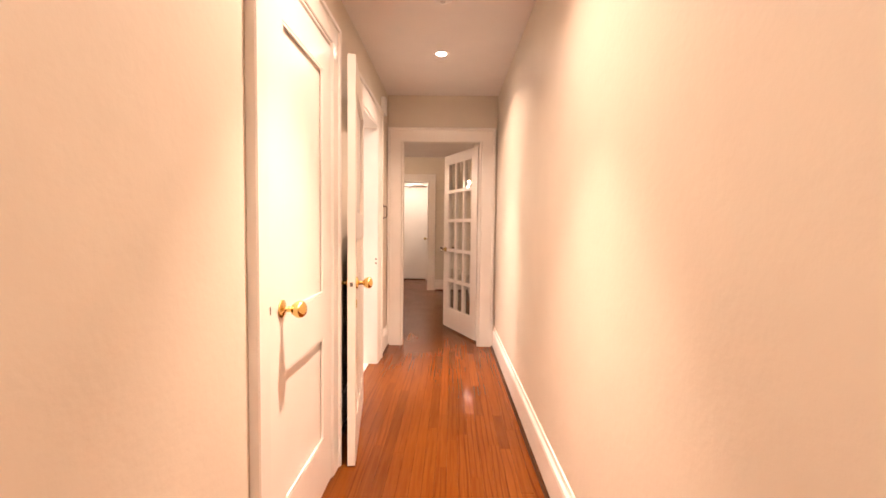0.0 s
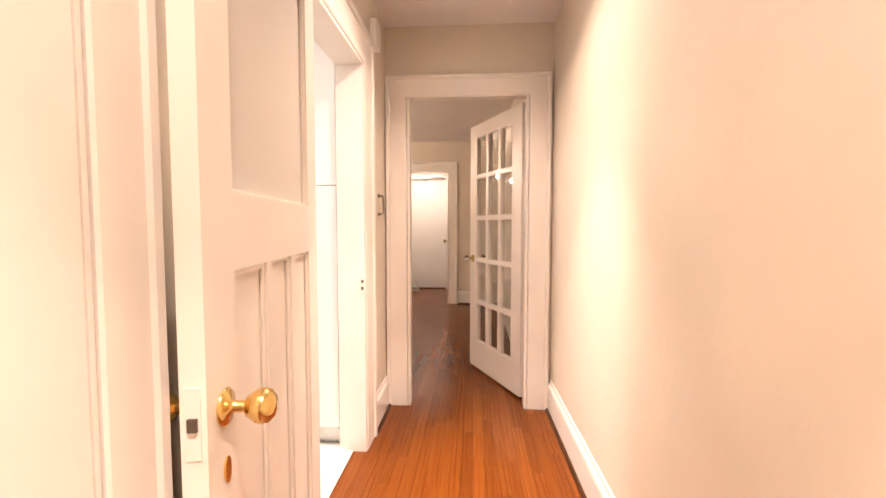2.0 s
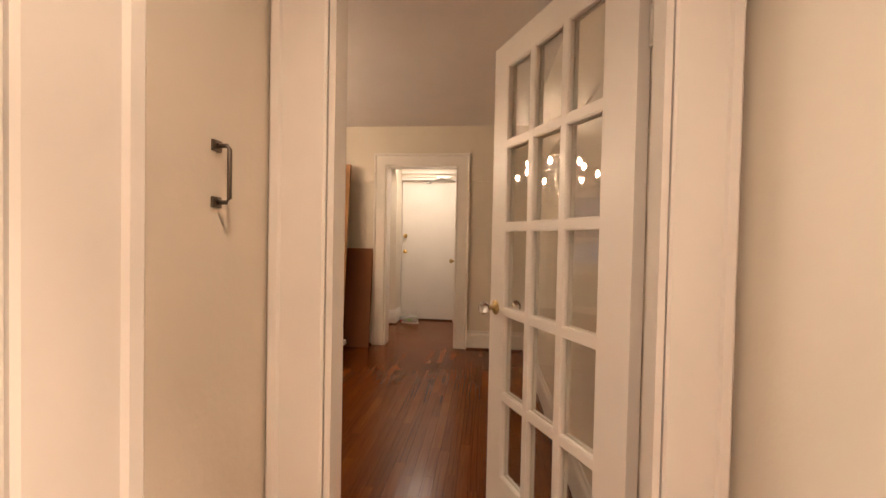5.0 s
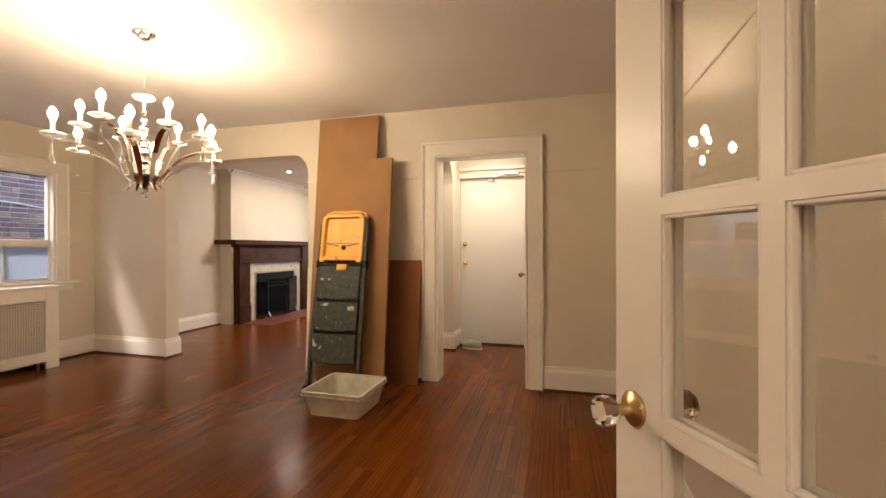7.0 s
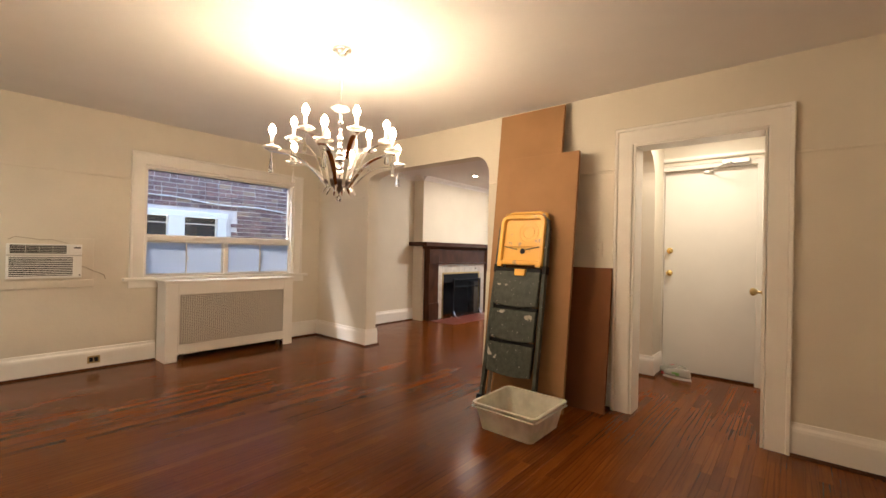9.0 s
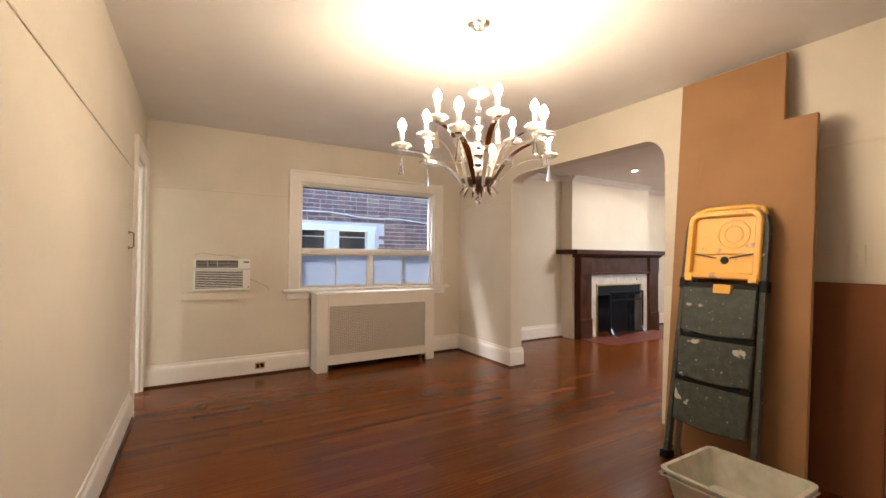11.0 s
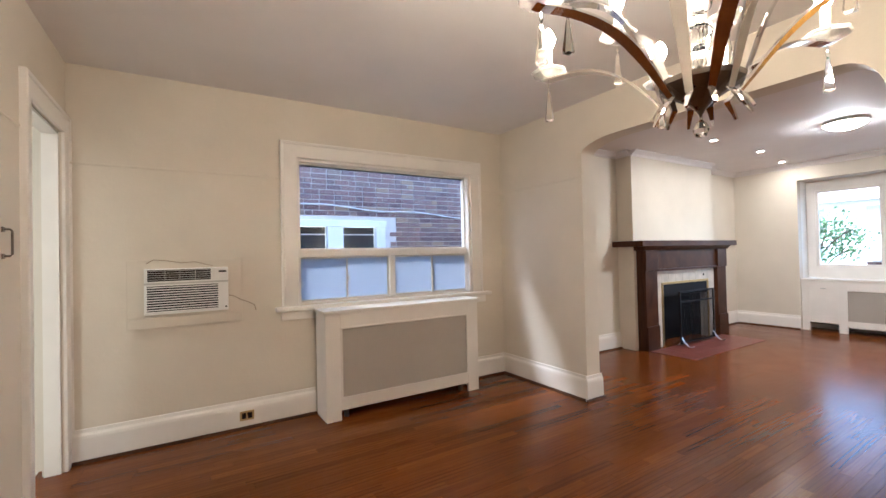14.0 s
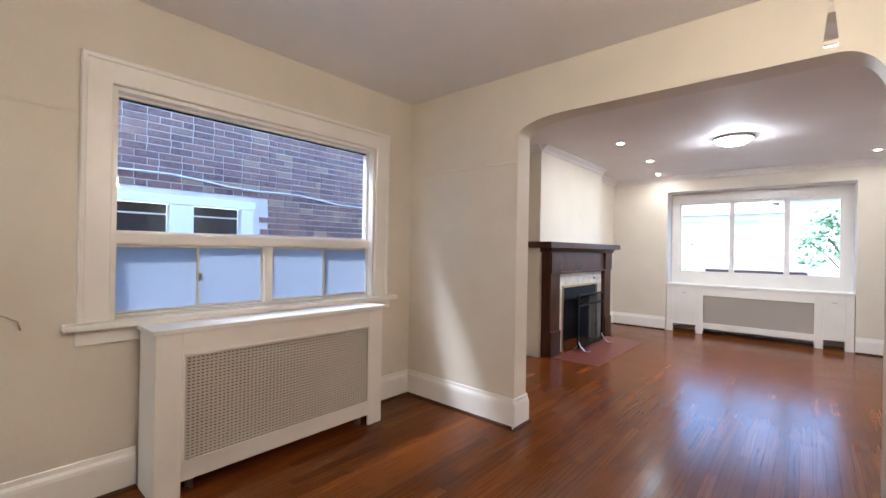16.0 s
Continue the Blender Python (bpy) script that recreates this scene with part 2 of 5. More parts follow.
def block(name, material, parent, dims, bevel=0.002, label=""):
    bm = bmesh.new()
    box(bm, *dims, bevel)
    return part(name, bm, material, parent, label)


def along(p, q):
    """The frame of a wall line: x from p to q, y to its left, z up, and the length."""
    d = Vector((q[0] - p[0], q[1] - p[1], 0))
    return Matrix.Translation((p[0], p[1], 0)) @ Matrix.Rotation(math.atan2(d.y, d.x), 4, "Z"), d.length


def wall(name, p, q, thick, z1, openings=(), material=None, label="beige painted plaster wall", z0=-0.02, arch=None):
    """A wall whose room face runs from p to q; its body lies to the left of that line. openings: (from, to, bottom, top) along it."""
    m, n = along(p, q)
    bm = bmesh.new()
    s = 0.0
    for a, b, lo, hi in sorted(openings):
        if a > s:
            box(bm, s, a, 0, thick, z0, z1)
        if lo > z0 + 0.03:
            box(bm, a, b, 0, thick, z0, lo)
        if hi < z1:
            if arch:
                arch_head(bm, a, b, thick, hi, z1, (arch, arch), (arch, arch))
            else:
                box(bm, a, b, 0, thick, hi, z1)
        s = b
    if s < n:
        box(bm, s, n, 0, thick, z0, z1)
    return solid(name, bm, material or WALL, label, "wall", "structure", m=m)


def arch_head(bm, a, b, thick, top, z1, left, right):
    """The part of a wall over an opening with rounded upper corners, each (width, height) of a quarter ellipse."""
    xs = [a + left[0] * (1 - math.cos(k * math.pi / 28)) for k in range(15)]
    xs += [b - right[0] * (1 - math.cos(k * math.pi / 28)) for k in range(14, -1, -1)]

    def under(x):
        w, h = left if x < (a + b) / 2 else right
        d = max(0.0, w - min(x - a, b - x)) / w
        return top - h + h * math.sqrt(max(0.0, 1 - d * d))

    for x0, x1 in zip(xs, xs[1:]):
        if x1 - x0 < 1e-6:
            continue
        vs = [bm.verts.new((x, y, z)) for x, y, z in ((x0, 0, under(x0)), (x1, 0, under(x1)), (x1, thick, under(x1)), (x0, thick, under(x0)),
                                                      (x0, 0, z1), (x1, 0, z1), (x1, thick, z1), (x0, thick, z1))]
        for f in ((0, 1, 2, 3), (4, 5, 6, 7), (0, 1, 5, 4), (3, 2, 6, 7)):
            bm.faces.new([vs[i] for i in f])


BASE = [(0, 0), (-0.02, 0), (-0.02, 0.135), (-0.017, 0.15), (-0.008, 0.163), (-0.006, 0.182), (0, 0.185)]
SHOE_PROFILE = [(-0.02, 0), (-0.036, 0), (-0.034, 0.008), (-0.028, 0.016), (-0.02, 0.019)]


def baseboard(p, q, shoe=True, height=1.12, ends=0.0):
    """A tall white baseboard with a dark quarter-round shoe, on the right of the line from p to q."""
    m, n = along(p, q)
    bm = bmesh.new()
    extrude_profile(bm, [(u, v * height) for u, v in BASE], -ends, n + ends, m)
    solid("baseboard", bm, TRIM, "tall white painted wooden baseboard along the wall", "baseboard", "structure")
    if shoe:
        bm = bmesh.new()
        extrude_profile(bm, SHOE_PROFILE, -ends * 1.8, n + ends * 1.8, m)
        solid("trim", bm, SHOE, "dark stained quarter-round shoe moulding at the floor", "trim", "structure")


CASE = [(0, 0), (0, -0.014), (0.006, -0.018), (0.1, -0.019), (0.104, -0.028), (0.12, -0.031), (0.125, -0.026), (0.125, 0)]


def casing(p, q, s0, s1, top, width=0.125, foot=True, name="trim", label="white painted wooden door casing", bottom=0.0):
    """A mitred casing round an opening from s0 to s1 along the wall line p-q, on the line's right side."""
    m, _ = along(p, q)
    k = width / 0.125
    prof = [(w * k, d) for w, d in CASE]
    bm = bmesh.new()
    rows = []
    for sx, sz, dx, dz in ((s0, bottom, -1, 0), (s0, top, -1, 1), (s1, top, 1, 1), (s1, bottom, 1, 0)):
        rows.append([bm.verts.new(m @ Vector((sx + dx * w, d, sz + dz * w))) for w, d in prof])
    for a, b in zip(rows, rows[1:]):
        for i in range(len(prof)):
            j = (i + 1) % len(prof)
            bm.faces.new((a[i], a[j], b[j], b[i]))
    bm.faces.new(rows[0])
    bm.faces.new(rows[-1][::-1])
    return solid(name, bm, TRIM, label, "trim", "structure")


def jamb(p, q, s0, s1, top, thick, t=0.02):
    """The white lining of an opening through a wall."""
    m, _ = along(p, q)
    bm = bmesh.new()
    e = 0.004
    box(bm, s0 + e, s0 + t, -0.012, thick + 0.012, 0, top - t, 0.0, m)
    box(bm, s1 - t, s1 - e, -0.012, thick + 0.012, 0, top - t, 0.0, m)
    box(bm, s0 + e, s1 - e, -0.012, thick + 0.012, top - t, top - e, 0.0, m)
    return solid("trim", bm, TRIM, "white painted wooden door lining", "trim", "structure")


def slab(name, x0, x1, y0, y1, z0, z1, material, label, category):
    bm = bmesh.new()
    box(bm, x0, x1, y0, y1, z0, z1)
    return solid(name, bm, material, label, category, "structure")


# ---- the large structure ----
HALL_W, HALL_E, HALL_N, HALL_S = -0.303, 0.797, 4.33, -1.6
HALL_H, ROOM_H = 2.49, 2.49
DW, DE, LW = -5.115, 0.68, -5.1


def south(x):
    return 4.55 - 0.017 * x


def north(x):
    return 8.06 - 0.008 * x


LN, LE, NT, VW = 13.12, -1.25, 0.16, 0.21

slab("ceiling_hall", HALL_W - 0.1, HALL_E + 0.2, HALL_S, HALL_N + 0.04, HALL_H, HALL_H + 0.08, CEIL, "white painted plaster ceiling of the hallway", "ceiling")
slab("ceiling_dining", DW - 0.1, DE + 0.1, 4.37, 8.15, ROOM_H, ROOM_H + 0.1, CEIL, "white painted plaster ceiling of the dining room", "ceiling")
slab("ceiling_living", DW - 0.1, LE + 0.02, 8.15, LN + 0.5, ROOM_H, ROOM_H + 0.1, CEIL, "white painted plaster ceiling of the living room", "ceiling")
slab("ceiling_vestibule", LE + 0.02, 0.3, 8.15, 9.9, ROOM_H, ROOM_H + 0.1, CEIL, "white painted plaster ceiling of the entrance", "ceiling")
slab("ceiling_kitchen", DW - 0.1, HALL_W - 0.1, 1.5, 4.38, ROOM_H, ROOM_H + 0.1, KITCHEN, "white painted kitchen ceiling", "ceiling")
slab("ground", -400, 400, -400, 400, -0.95, -0.9, paint("grass_and_paving", (0.12, 0.13, 0.09), 0.9), "grey-green ground around the house", "ground")

# hallway
CLOSET_X, CORNER = -0.222, 2.165
WEST_P, WEST_Q = (HALL_W, CORNER), (HALL_W, HALL_N)
CLOSET_P, CLOSET_Q = (CLOSET_X, HALL_S), (CLOSET_X, CORNER)
D1A, D1B, D2A, D2B = 1.368 - HALL_S, 2.058 - HALL_S, 2.995 - CORNER, 3.74 - CORNER
wall("wall_hall_west", WEST_P, WEST_Q, 0.125, 2.6, [(D2A, D2B, 0, 2.05)])
wall("wall_hall_closet", CLOSET_P, CLOSET_Q, 0.2, 2.6, [(D1A, D1B, 0, 2.03)])
wall("wall_hall_east", (HALL_E - 0.014, HALL_N + 0.1), (HALL_E + 0.06, HALL_S), 0.12, 2.6)
wall("wall_hall_south", (HALL_E + 0.2, HALL_S), (HALL_W - 0.1, HALL_S), 0.1, 2.6)
wall("wall_hall_north", (HALL_W - 0.12, HALL_N), (HALL_E, HALL_N), 0.05, 2.6, [(-0.16 - HALL_W + 0.12, 0.632 - HALL_W + 0.12, 0, 2.055)])
END_P, END_Q = (HALL_W, HALL_N), (HALL_E, HALL_N)
E0, E1 = -0.16 - HALL_W, 0.632 - HALL_W
casing(END_P, END_Q, E0, E1, 2.04, 0.137)
jamb(END_P, END_Q, E0, E1, 2.055, 0.05)
casing(CLOSET_P, CLOSET_Q, D1A, D1B, 2.03, 0.102)
jamb(CLOSET_P, CLOSET_Q, D1A, D1B, 2.03, 0.18, 0.012)
casing(WEST_P, WEST_Q, D2A, D2B, 2.05, 0.17)
jamb(WEST_P, WEST_Q, D2A, D2B, 2.05, 0.12)
baseboard((HALL_E - 0.0127, HALL_N - 0.03), (HALL_E + 0.06, HALL_S))
baseboard((CLOSET_X, HALL_S), (CLOSET_X, 1.265))
baseboard((HALL_W, CORNER), (HALL_W, 2.82))
baseboard((HALL_W, 3.912), (HALL_W, HALL_N - 0.03))

# dining room
SP, SQ = (DE, south(DE)), (DW, south(DW))
_, SLEN = along(SP, SQ)
K0, K1 = (DE + 4.4), (DE + 5.02)
F0, F1 = DE - 0.64, DE + 0.146
JOG = -0.36
m_s, _ = along(SQ, SP)
a0, a1, aj = SLEN - K1, SLEN - K0, SLEN - (DE - JOG)
bm = bmesh.new()
for x0, x1, z0, z1 in ((-0.1, a0, -0.02, 2.6), (a0, a1, 2.03, 2.6), (a1, aj, -0.02, 2.6)):
    box(bm, x0, x1, -0.1, 0.0, z0, z1)
solid("wall_dining_south", bm, WALL, "beige painted plaster wall", "wall", "structure", m=m_s)
DY = 4.405
SP2, SQ2 = (DE + 0.1, DY), (JOG, DY)
bm = bmesh.new()
for x0, x1, z0 in ((JOG - 0.02, -0.16, -0.02), (-0.16, 0.632, 2.055), (0.632, DE + 0.1, -0.02)):
    box(bm, x0, x1, DY - 0.022, DY, z0, 2.6)
solid("wall_dining_doorway", bm, WALL, "beige painted plaster wall round the glazed door", "wall", "structure")
casing(SP2, SQ2, DE + 0.1 - 0.655, DE + 0.1 + 0.146, 2.075, 0.12)
casing(SP, SQ, K0, K1, 2.03, 0.11)
jamb(SQ, SP, a0, a1, 2.03, -0.1)
baseboard((JOG, south(JOG)), (-4.28, south(-4.28)))
baseboard((JOG, DY + 0.03), (JOG, south(JOG)))

NP, NQ = (DW - 0.12, north(DW - 0.12)), (DE + 0.12, north(DE + 0.12))
_, NLEN = along(NP, NQ)


def nx(x):
    return (x - NP[0]) / (NQ[0] - NP[0]) * NLEN


ARCH_L, ARCH_R, ENT_L, ENT_R = -4.05, -2.245, -0.915, -0.092
m_n, _ = along(NP, NQ)
bm = bmesh.new()
box(bm, 0, nx(ARCH_L), 0, NT, -0.02, 2.6)
arch_head(bm, nx(ARCH_L), nx(ARCH_R), NT, 2.155, 2.6, (0.36, 0.1), (0.17, 0.2))
box(bm, nx(ARCH_R), nx(ENT_L), 0, NT, -0.02, 2.6)
box(bm, nx(ENT_L), nx(ENT_R), 0, NT, 2.055, 2.6)
box(bm, nx(ENT_R), NLEN, 0, NT, -0.02, 2.6)
solid("wall_dining_north", bm, WALL, "beige painted plaster wall with a wide rounded archway", "wall", "structure", m=m_n)
casing(NP, NQ, nx(ENT_L), nx(ENT_R), 2.05, 0.132)
jamb(NP, NQ, nx(ENT_L), nx(ENT_R), 2.055, NT)
WINY0, WINY1, WINZ0, WINZ1 = 6.022, 7.7, 0.87, 2.035
wall("wall_west_dining", (DW, 4.36), (DW, north(DW) + NT / 2), 0.125, 2.6, [(WINY0 - 4.36, WINY1 - 4.36, WINZ0, WINZ1)])
wall("wall_dining_east", (DE, north(DE) + 0.1), (DE, 4.4), 0.12, 2.6)
baseboard((DW, south(DW)), (DW, 6.14))
baseboard((DW, 7.56), (DW, north(DW)))
baseboard((DW, north(DW)), (ARCH_L, north(ARCH_L)), ends=0.0)
baseboard((ARCH_L, north(ARCH_L)), (ARCH_L, north(ARCH_L) + NT), ends=0.02)
baseboard((ARCH_R, north(ARCH_R)), (ENT_L - 0.13, north(-1.06)))
baseboard((ENT_R + 0.13, north(0.02)), (DE, north(DE)))
baseboard((DE, north(DE)), (DE, 4.6))


def rail(p, q):
    m, n = along(p, q)
    bm = bmesh.new()
    extrude_profile(bm, [(0, 0), (-0.006, 0), (-0.008, 0.008), (-0.006, 0.016), (0, 0.018)], 0, n, m)
    solid("trim", bm, WALL, "thin picture rail painted over in wall colour", "trim", "structure")


RZ = 1.858
rail((DW, south(DW)), (DW, 5.89))
rail((DW, 7.85), (DW, north(DW)))
rail((DW, north(DW)), (ARCH_L, north(ARCH_L)))
rail((ARCH_R, north(ARCH_R)), (ENT_L - 0.135, north(-1.06)))
rail((ENT_R + 0.135, north(0.02)), (DE, north(DE)))
rail((DE, north(DE)), (DE, 4.6))
rail((JOG, south(JOG)), (-4.28, south(-4.28)))
for ob in [o for o in scene.objects if o.get("label", "").startswith("thin picture rail")]:
    ob.location.z += RZ

# living room
wall("wall_west_living", (LW, north(DW) + NT / 2), (LW, LN), 0.22, 2.6)
wall("wall_chimney_breast", (-4.88, 10.0), (-4.88, 11.93), 0.216, 2.6, [(0.495, 1.58, 0, 0.79)], label="plaster chimney breast above the fireplace")
BAY0, BAY1, BAYZ = -4.25, -2.03, 2.235
wall("wall_living_north", (DW - 0.1, LN), (LE + 0.1, LN), 0.12, 2.6, [(BAY0 - DW + 0.1, BAY1 - DW + 0.1, -0.02, BAYZ)])
wall("wall_living_east", (LE, LN + 0.1), (LE, 8.15), VW, 2.6, [(LN + 0.1 - 9.25, LN + 0.1 - 8.3, 0, 2.26)], arch=0.33)
baseboard((LW, north(DW) + NT), (LW, 10.02))
baseboard((LW, 12.03), (LW, LN))
baseboard((LW, LN), (BAY0, LN))
baseboard((BAY1, LN), (LE, LN))
baseboard((LE, LN), (LE, 9.25))
CROWN = [(0, 2.489), (-0.075, 2.489), (-0.07, 2.475), (-0.045, 2.46), (-0.02, 2.442), (-0.012, 2.422), (0, 2.418)]


def crown(p, q):
    m, n = along(p, q)
    bm = bmesh.new()
    extrude_profile(bm, CROWN, 0, n, m)
    solid("trim", bm, CEIL, "white plaster crown moulding under the ceiling", "trim", "structure")


for p, q in (((LW, 8.27), (LW, 10.0)), ((LW, 10.0), (-4.88, 10.0)), ((-4.88, 10.0), (-4.88, 11.93)), ((-4.88, 11.93), (LW, 11.93)), ((LW, 11.93), (LW, LN)), ((LW, LN), (LE, LN)), ((LE, LN), (LE, 8.27))):
    crown(p, q)

# entrance
VE = -0.085
wall("wall_vestibule_north", (LE + 0.02, 9.6), (0.3, 9.6), 0.12, 2.6, [(-1.04 - LE - 0.02, -0.232 - LE - 0.02, 0, 2.1)])
wall("wall_vestibule_east", (VE, 9.65), (VE, 8.15), 0.12, 2.6)
baseboard((LE + VW, 9.25), (LE + VW, 9.6))
baseboard((LE, 9.25), (LE + VW, 9.25), ends=0.02)

# kitchen behind the hallway and dining walls
wall("wall_kitchen_south", (HALL_W - 0.1, 1.5), (DW - 0.1, 1.5), 0.1, 2.6, material=KITCHEN, label="white kitchen wall")
wall("wall_kitchen_west", (DW, 1.5), (DW, 4.38), 0.22, 2.6, material=KITCHEN, label="white kitchen wall")
slab("floor_kitchen", DW - 0.1, HALL_W - 0.06, 1.5, 4.5, -0.03, 0.004, paint("kitchen_floor", (0.68, 0.66, 0.6), 0.4), "pale kitchen floor", "floor")


# ---- lamps ----
def downlight(x, y, z, power, colour=(1, 0.76, 0.52), cone=180):
    dl = thing("downlight", "small round recessed downlight, lit, in the ceiling", "downlight", pose(x, y, z), "recessed downlights")
    bm = bmesh.new()
    lathe(bm, [(0.034, -0.001), (0.036, -0.006), (0.05, -0.005), (0.056, 0.0)], 28)
    part("trim_ring", bm, WHITE, dl, "white trim ring", True)
    bm = bmesh.new()
    lathe(bm, [(0, -0.002), (0.034, -0.0015)], 24)
    part("lens", bm, DOWNLIT, dl, "glowing lens")
    lamp = new("lamp", bpy.data.lights.new("lamp", "AREA"))
    lamp.data.shape, lamp.data.size, lamp.data.energy, lamp.data.color, lamp.data.spread = "DISK", 0.07, power, colour, radians(cone)
    lamp.matrix_world = pose(x, y, z - 0.02)
    return dl


for y, p in HALL_LAMPS:
    downlight(0.25, y, HALL_H, p * 0.8, (1, 0.78, 0.56), 128)
    # extra narrow lamp added below each fitting to brighten the floor
    beam = new("lamp", bpy.data.lights.new("lamp", "AREA"))
    beam.data.shape, beam.data.size, beam.data.energy, beam.data.color, beam.data.spread = "DISK", 0.06, p * 0.75, (1, 0.78, 0.56), radians(60)
    beam.matrix_world = pose(0.25, y, HALL_H - 0.021)
for x, y in ((-4.14, 10.47), (-4.14, 11.66), (-4.3, 12.75), (-1.91, 12.5)):
    downlight(x, y, ROOM_H, LIVING_DOWN, (1, 0.84, 0.66))
for x, y, z, s, p, c in ((-1.9, 3.0, 2.44, 0.35, KITCHEN_LAMP, (1, 0.93, 0.8)), (-4.6, 3.2, 2.44, 0.3, KITCHEN_LAMP * 0.5, (1, 0.93, 0.8)), (-0.62, 8.9, 2.44, 0.3, ENTRY_LAMP, (1, 0.86, 0.66))):
    lamp = new("lamp", bpy.data.lights.new("lamp", "AREA"))
    lamp.data.shape, lamp.data.size, lamp.data.energy, lamp.data.color = "DISK", s, p, c
    lamp.matrix_world = pose(x, y, z)

# dome lamp of the living room
fl = thing("ceiling_lamp", "round frosted glass dome lamp, lit, flush on the ceiling", "ceiling lamp", pose(-3.12, 10.92, ROOM_H))
bm = bmesh.new()
lathe(bm, [(0.17, -0.028), (0.185, -0.025), (0.187, -0.004), (0.18, 0.0)], 40)
part("base_ring", bm, WHITE, fl, "thin white ring", True)
bm = bmesh.new()
lathe(bm, [(0, -0.085), (0.05, -0.082), (0.1, -0.07), (0.145, -0.048), (0.168, -0.024)], 40)
part("dome", bm, FLUSHLIT, fl, "glowing frosted glass dome", True)

sd = thing("smoke_detector", "white plastic smoke detector on the hallway ceiling", "smoke detector", pose(0.28, 2.53, HALL_H))
bm = bmesh.new()
lathe(bm, [(0, -0.034), (0.035, -0.033), (0.05, -0.024), (0.062, -0.01), (0.063, 0)], 32)
part("body", bm, WHITE, sd, "", True)
bm = bmesh.new()
lathe(bm, [(0, -0.039), (0.012, -0.038), (0.014, -0.033)], 16)
part("test_button", bm, STEEL, sd, "", True)


# ---- doors ----
def knob(parent, x, y, z, side, mat, ball=None, r=0.029, reach=0.062):
    """A door knob whose stem runs along local y, to side (+1 or -1)."""
    m = Matrix.Translation((x, y, z)) @ Matrix.Rotation(radians(-90 * side), 4, "X")
    bm = bmesh.new()
    lathe(bm, [(0.0, 0), (0.03, 0), (0.031, 0.003), (0.027, 0.007), (0.012, 0.011), (0.0095, 0.016), (0.0095, reach - r * 0.7)], 24, m)
    rose = part("rosette", bm, BRASS if mat is not OLDBRASS else OLDBRASS, parent, "brass rosette and stem", True)
    bm = bmesh.new()
    prof = [(0.009, reach - r), (r * 0.6, reach - r * 0.85), (r * 0.95, reach - r * 0.3), (r, reach), (r * 0.9, reach + r * 0.35), (r * 0.55, reach + r * 0.62), (0, reach + r * 0.68)]
    lathe(bm, prof, 8 if ball else 28, m)
    part("knob", bm, ball or mat, parent, "faceted glass knob" if ball else "polished brass knob", not ball)


def hinge(parent, x, y, z, mat):
    bm = bmesh.new()
    tube(bm, [Vector((x, y, z - 0.045)), Vector((x, y, z + 0.045))], 0.007, 10)
    for k in (-0.05, 0.05):
        lathe(bm, [(0, -0.006), (0.006, -0.004), (0.008, 0), (0.006, 0.004), (0, 0.006)], 10, pose(x, y, z + k))
    part("hinge", bm, mat, parent, "", True)


def panel_leaf(name, parent, w, h, t, openings, mat, recess=0.012, panel_mat=None, glass=None, first_glass=0):
    """A framed leaf in the plane y: stiles and rails with panels or panes set back in the openings (x0, x1, z0, z1)."""
    bm = bmesh.new()
    xs = sorted({0, w, *[o[0] for o in openings], *[o[1] for o in openings]})
    zs = sorted({0, h, *[o[2] for o in openings], *[o[3] for o in openings]})
    for x0, x1 in zip(xs, xs[1:]):
        run = None
        for z0, z1 in zip(zs, zs[1:]):
            cx, cz = (x0 + x1) / 2, (z0 + z1) / 2
            hole = any(o[0] < cx < o[1] and o[2] < cz < o[3] for o in openings)
            if not hole:
                run = (run[0], z1) if run else (z0, z1)
            if hole or z1 == zs[-1]:
                if run:
                    box(bm, x0, x1, 0, t, run[0], run[1])
                run = None
    bmesh.ops.remove_doubles(bm, verts=bm.verts, dist=0.0005)
    leaf = part(name, bm, mat, parent)
    for i, (x0, x1, z0, z1) in enumerate(openings):
        bm = bmesh.new()
        if glass is not None and i >= first_glass:
            box(bm, x0 - 0.004, x1 + 0.004, t / 2 - 0.002, t / 2 + 0.002, z0 - 0.004, z1 + 0.004)
            p = part("pane", bm, glass, leaf, "clear glass pane")
            p.visible_shadow = False
        else:
            box(bm, x0 - 0.003, x1 + 0.003, recess, t - recess, z0 - 0.003, z1 + 0.003)
            part("panel", bm, panel_mat or mat, leaf)
        bm = bmesh.new()
        b = 0.012 if glass is None or i < first_glass else 0.006
        for y0, y1 in ((0.001, recess if glass is None or i < first_glass else t / 2 - 0.002), (t - (recess if glass is None or i < first_glass else t / 2 - 0.002), t - 0.001)):
            for q in ((x0, x0 + b, z0, z1), (x1 - b, x1, z0, z1), (x0 + b, x1 - b, z0, z0 + b), (x0 + b, x1 - b, z1 - b, z1)):
                sl = 0.004
                box(bm, q[0], q[1], y0 + sl, y1, q[2], q[3], 0.003)
        part("bead", bm, mat, leaf)
    return leaf


# closed panelled closet door in the hallway
d1 = thing("door_1", "closed white two-panel wooden door with a brass knob", "door", pose(CLOSET_X - 0.03, 2.044, 0.008, 0, 0, -90), kind="structure")
leaf = panel_leaf("leaf", d1, 0.66, 1.995, 0.04, [(0.115, 0.545, 0.24, 0.7), (0.115, 0.545, 0.895, 1.86)], DOORPAINT)
for z in (0.22, 1.76):
    hinge(d1, -0.006, -0.006, z, DOORPAINT)
knob(d1, 0.568, 0.04, 0.916, 1, BRASS)
bm = bmesh.new()
box(bm, 0.656, 0.6635, 0.024, 0.043, 0.915, 0.94, 0.001)
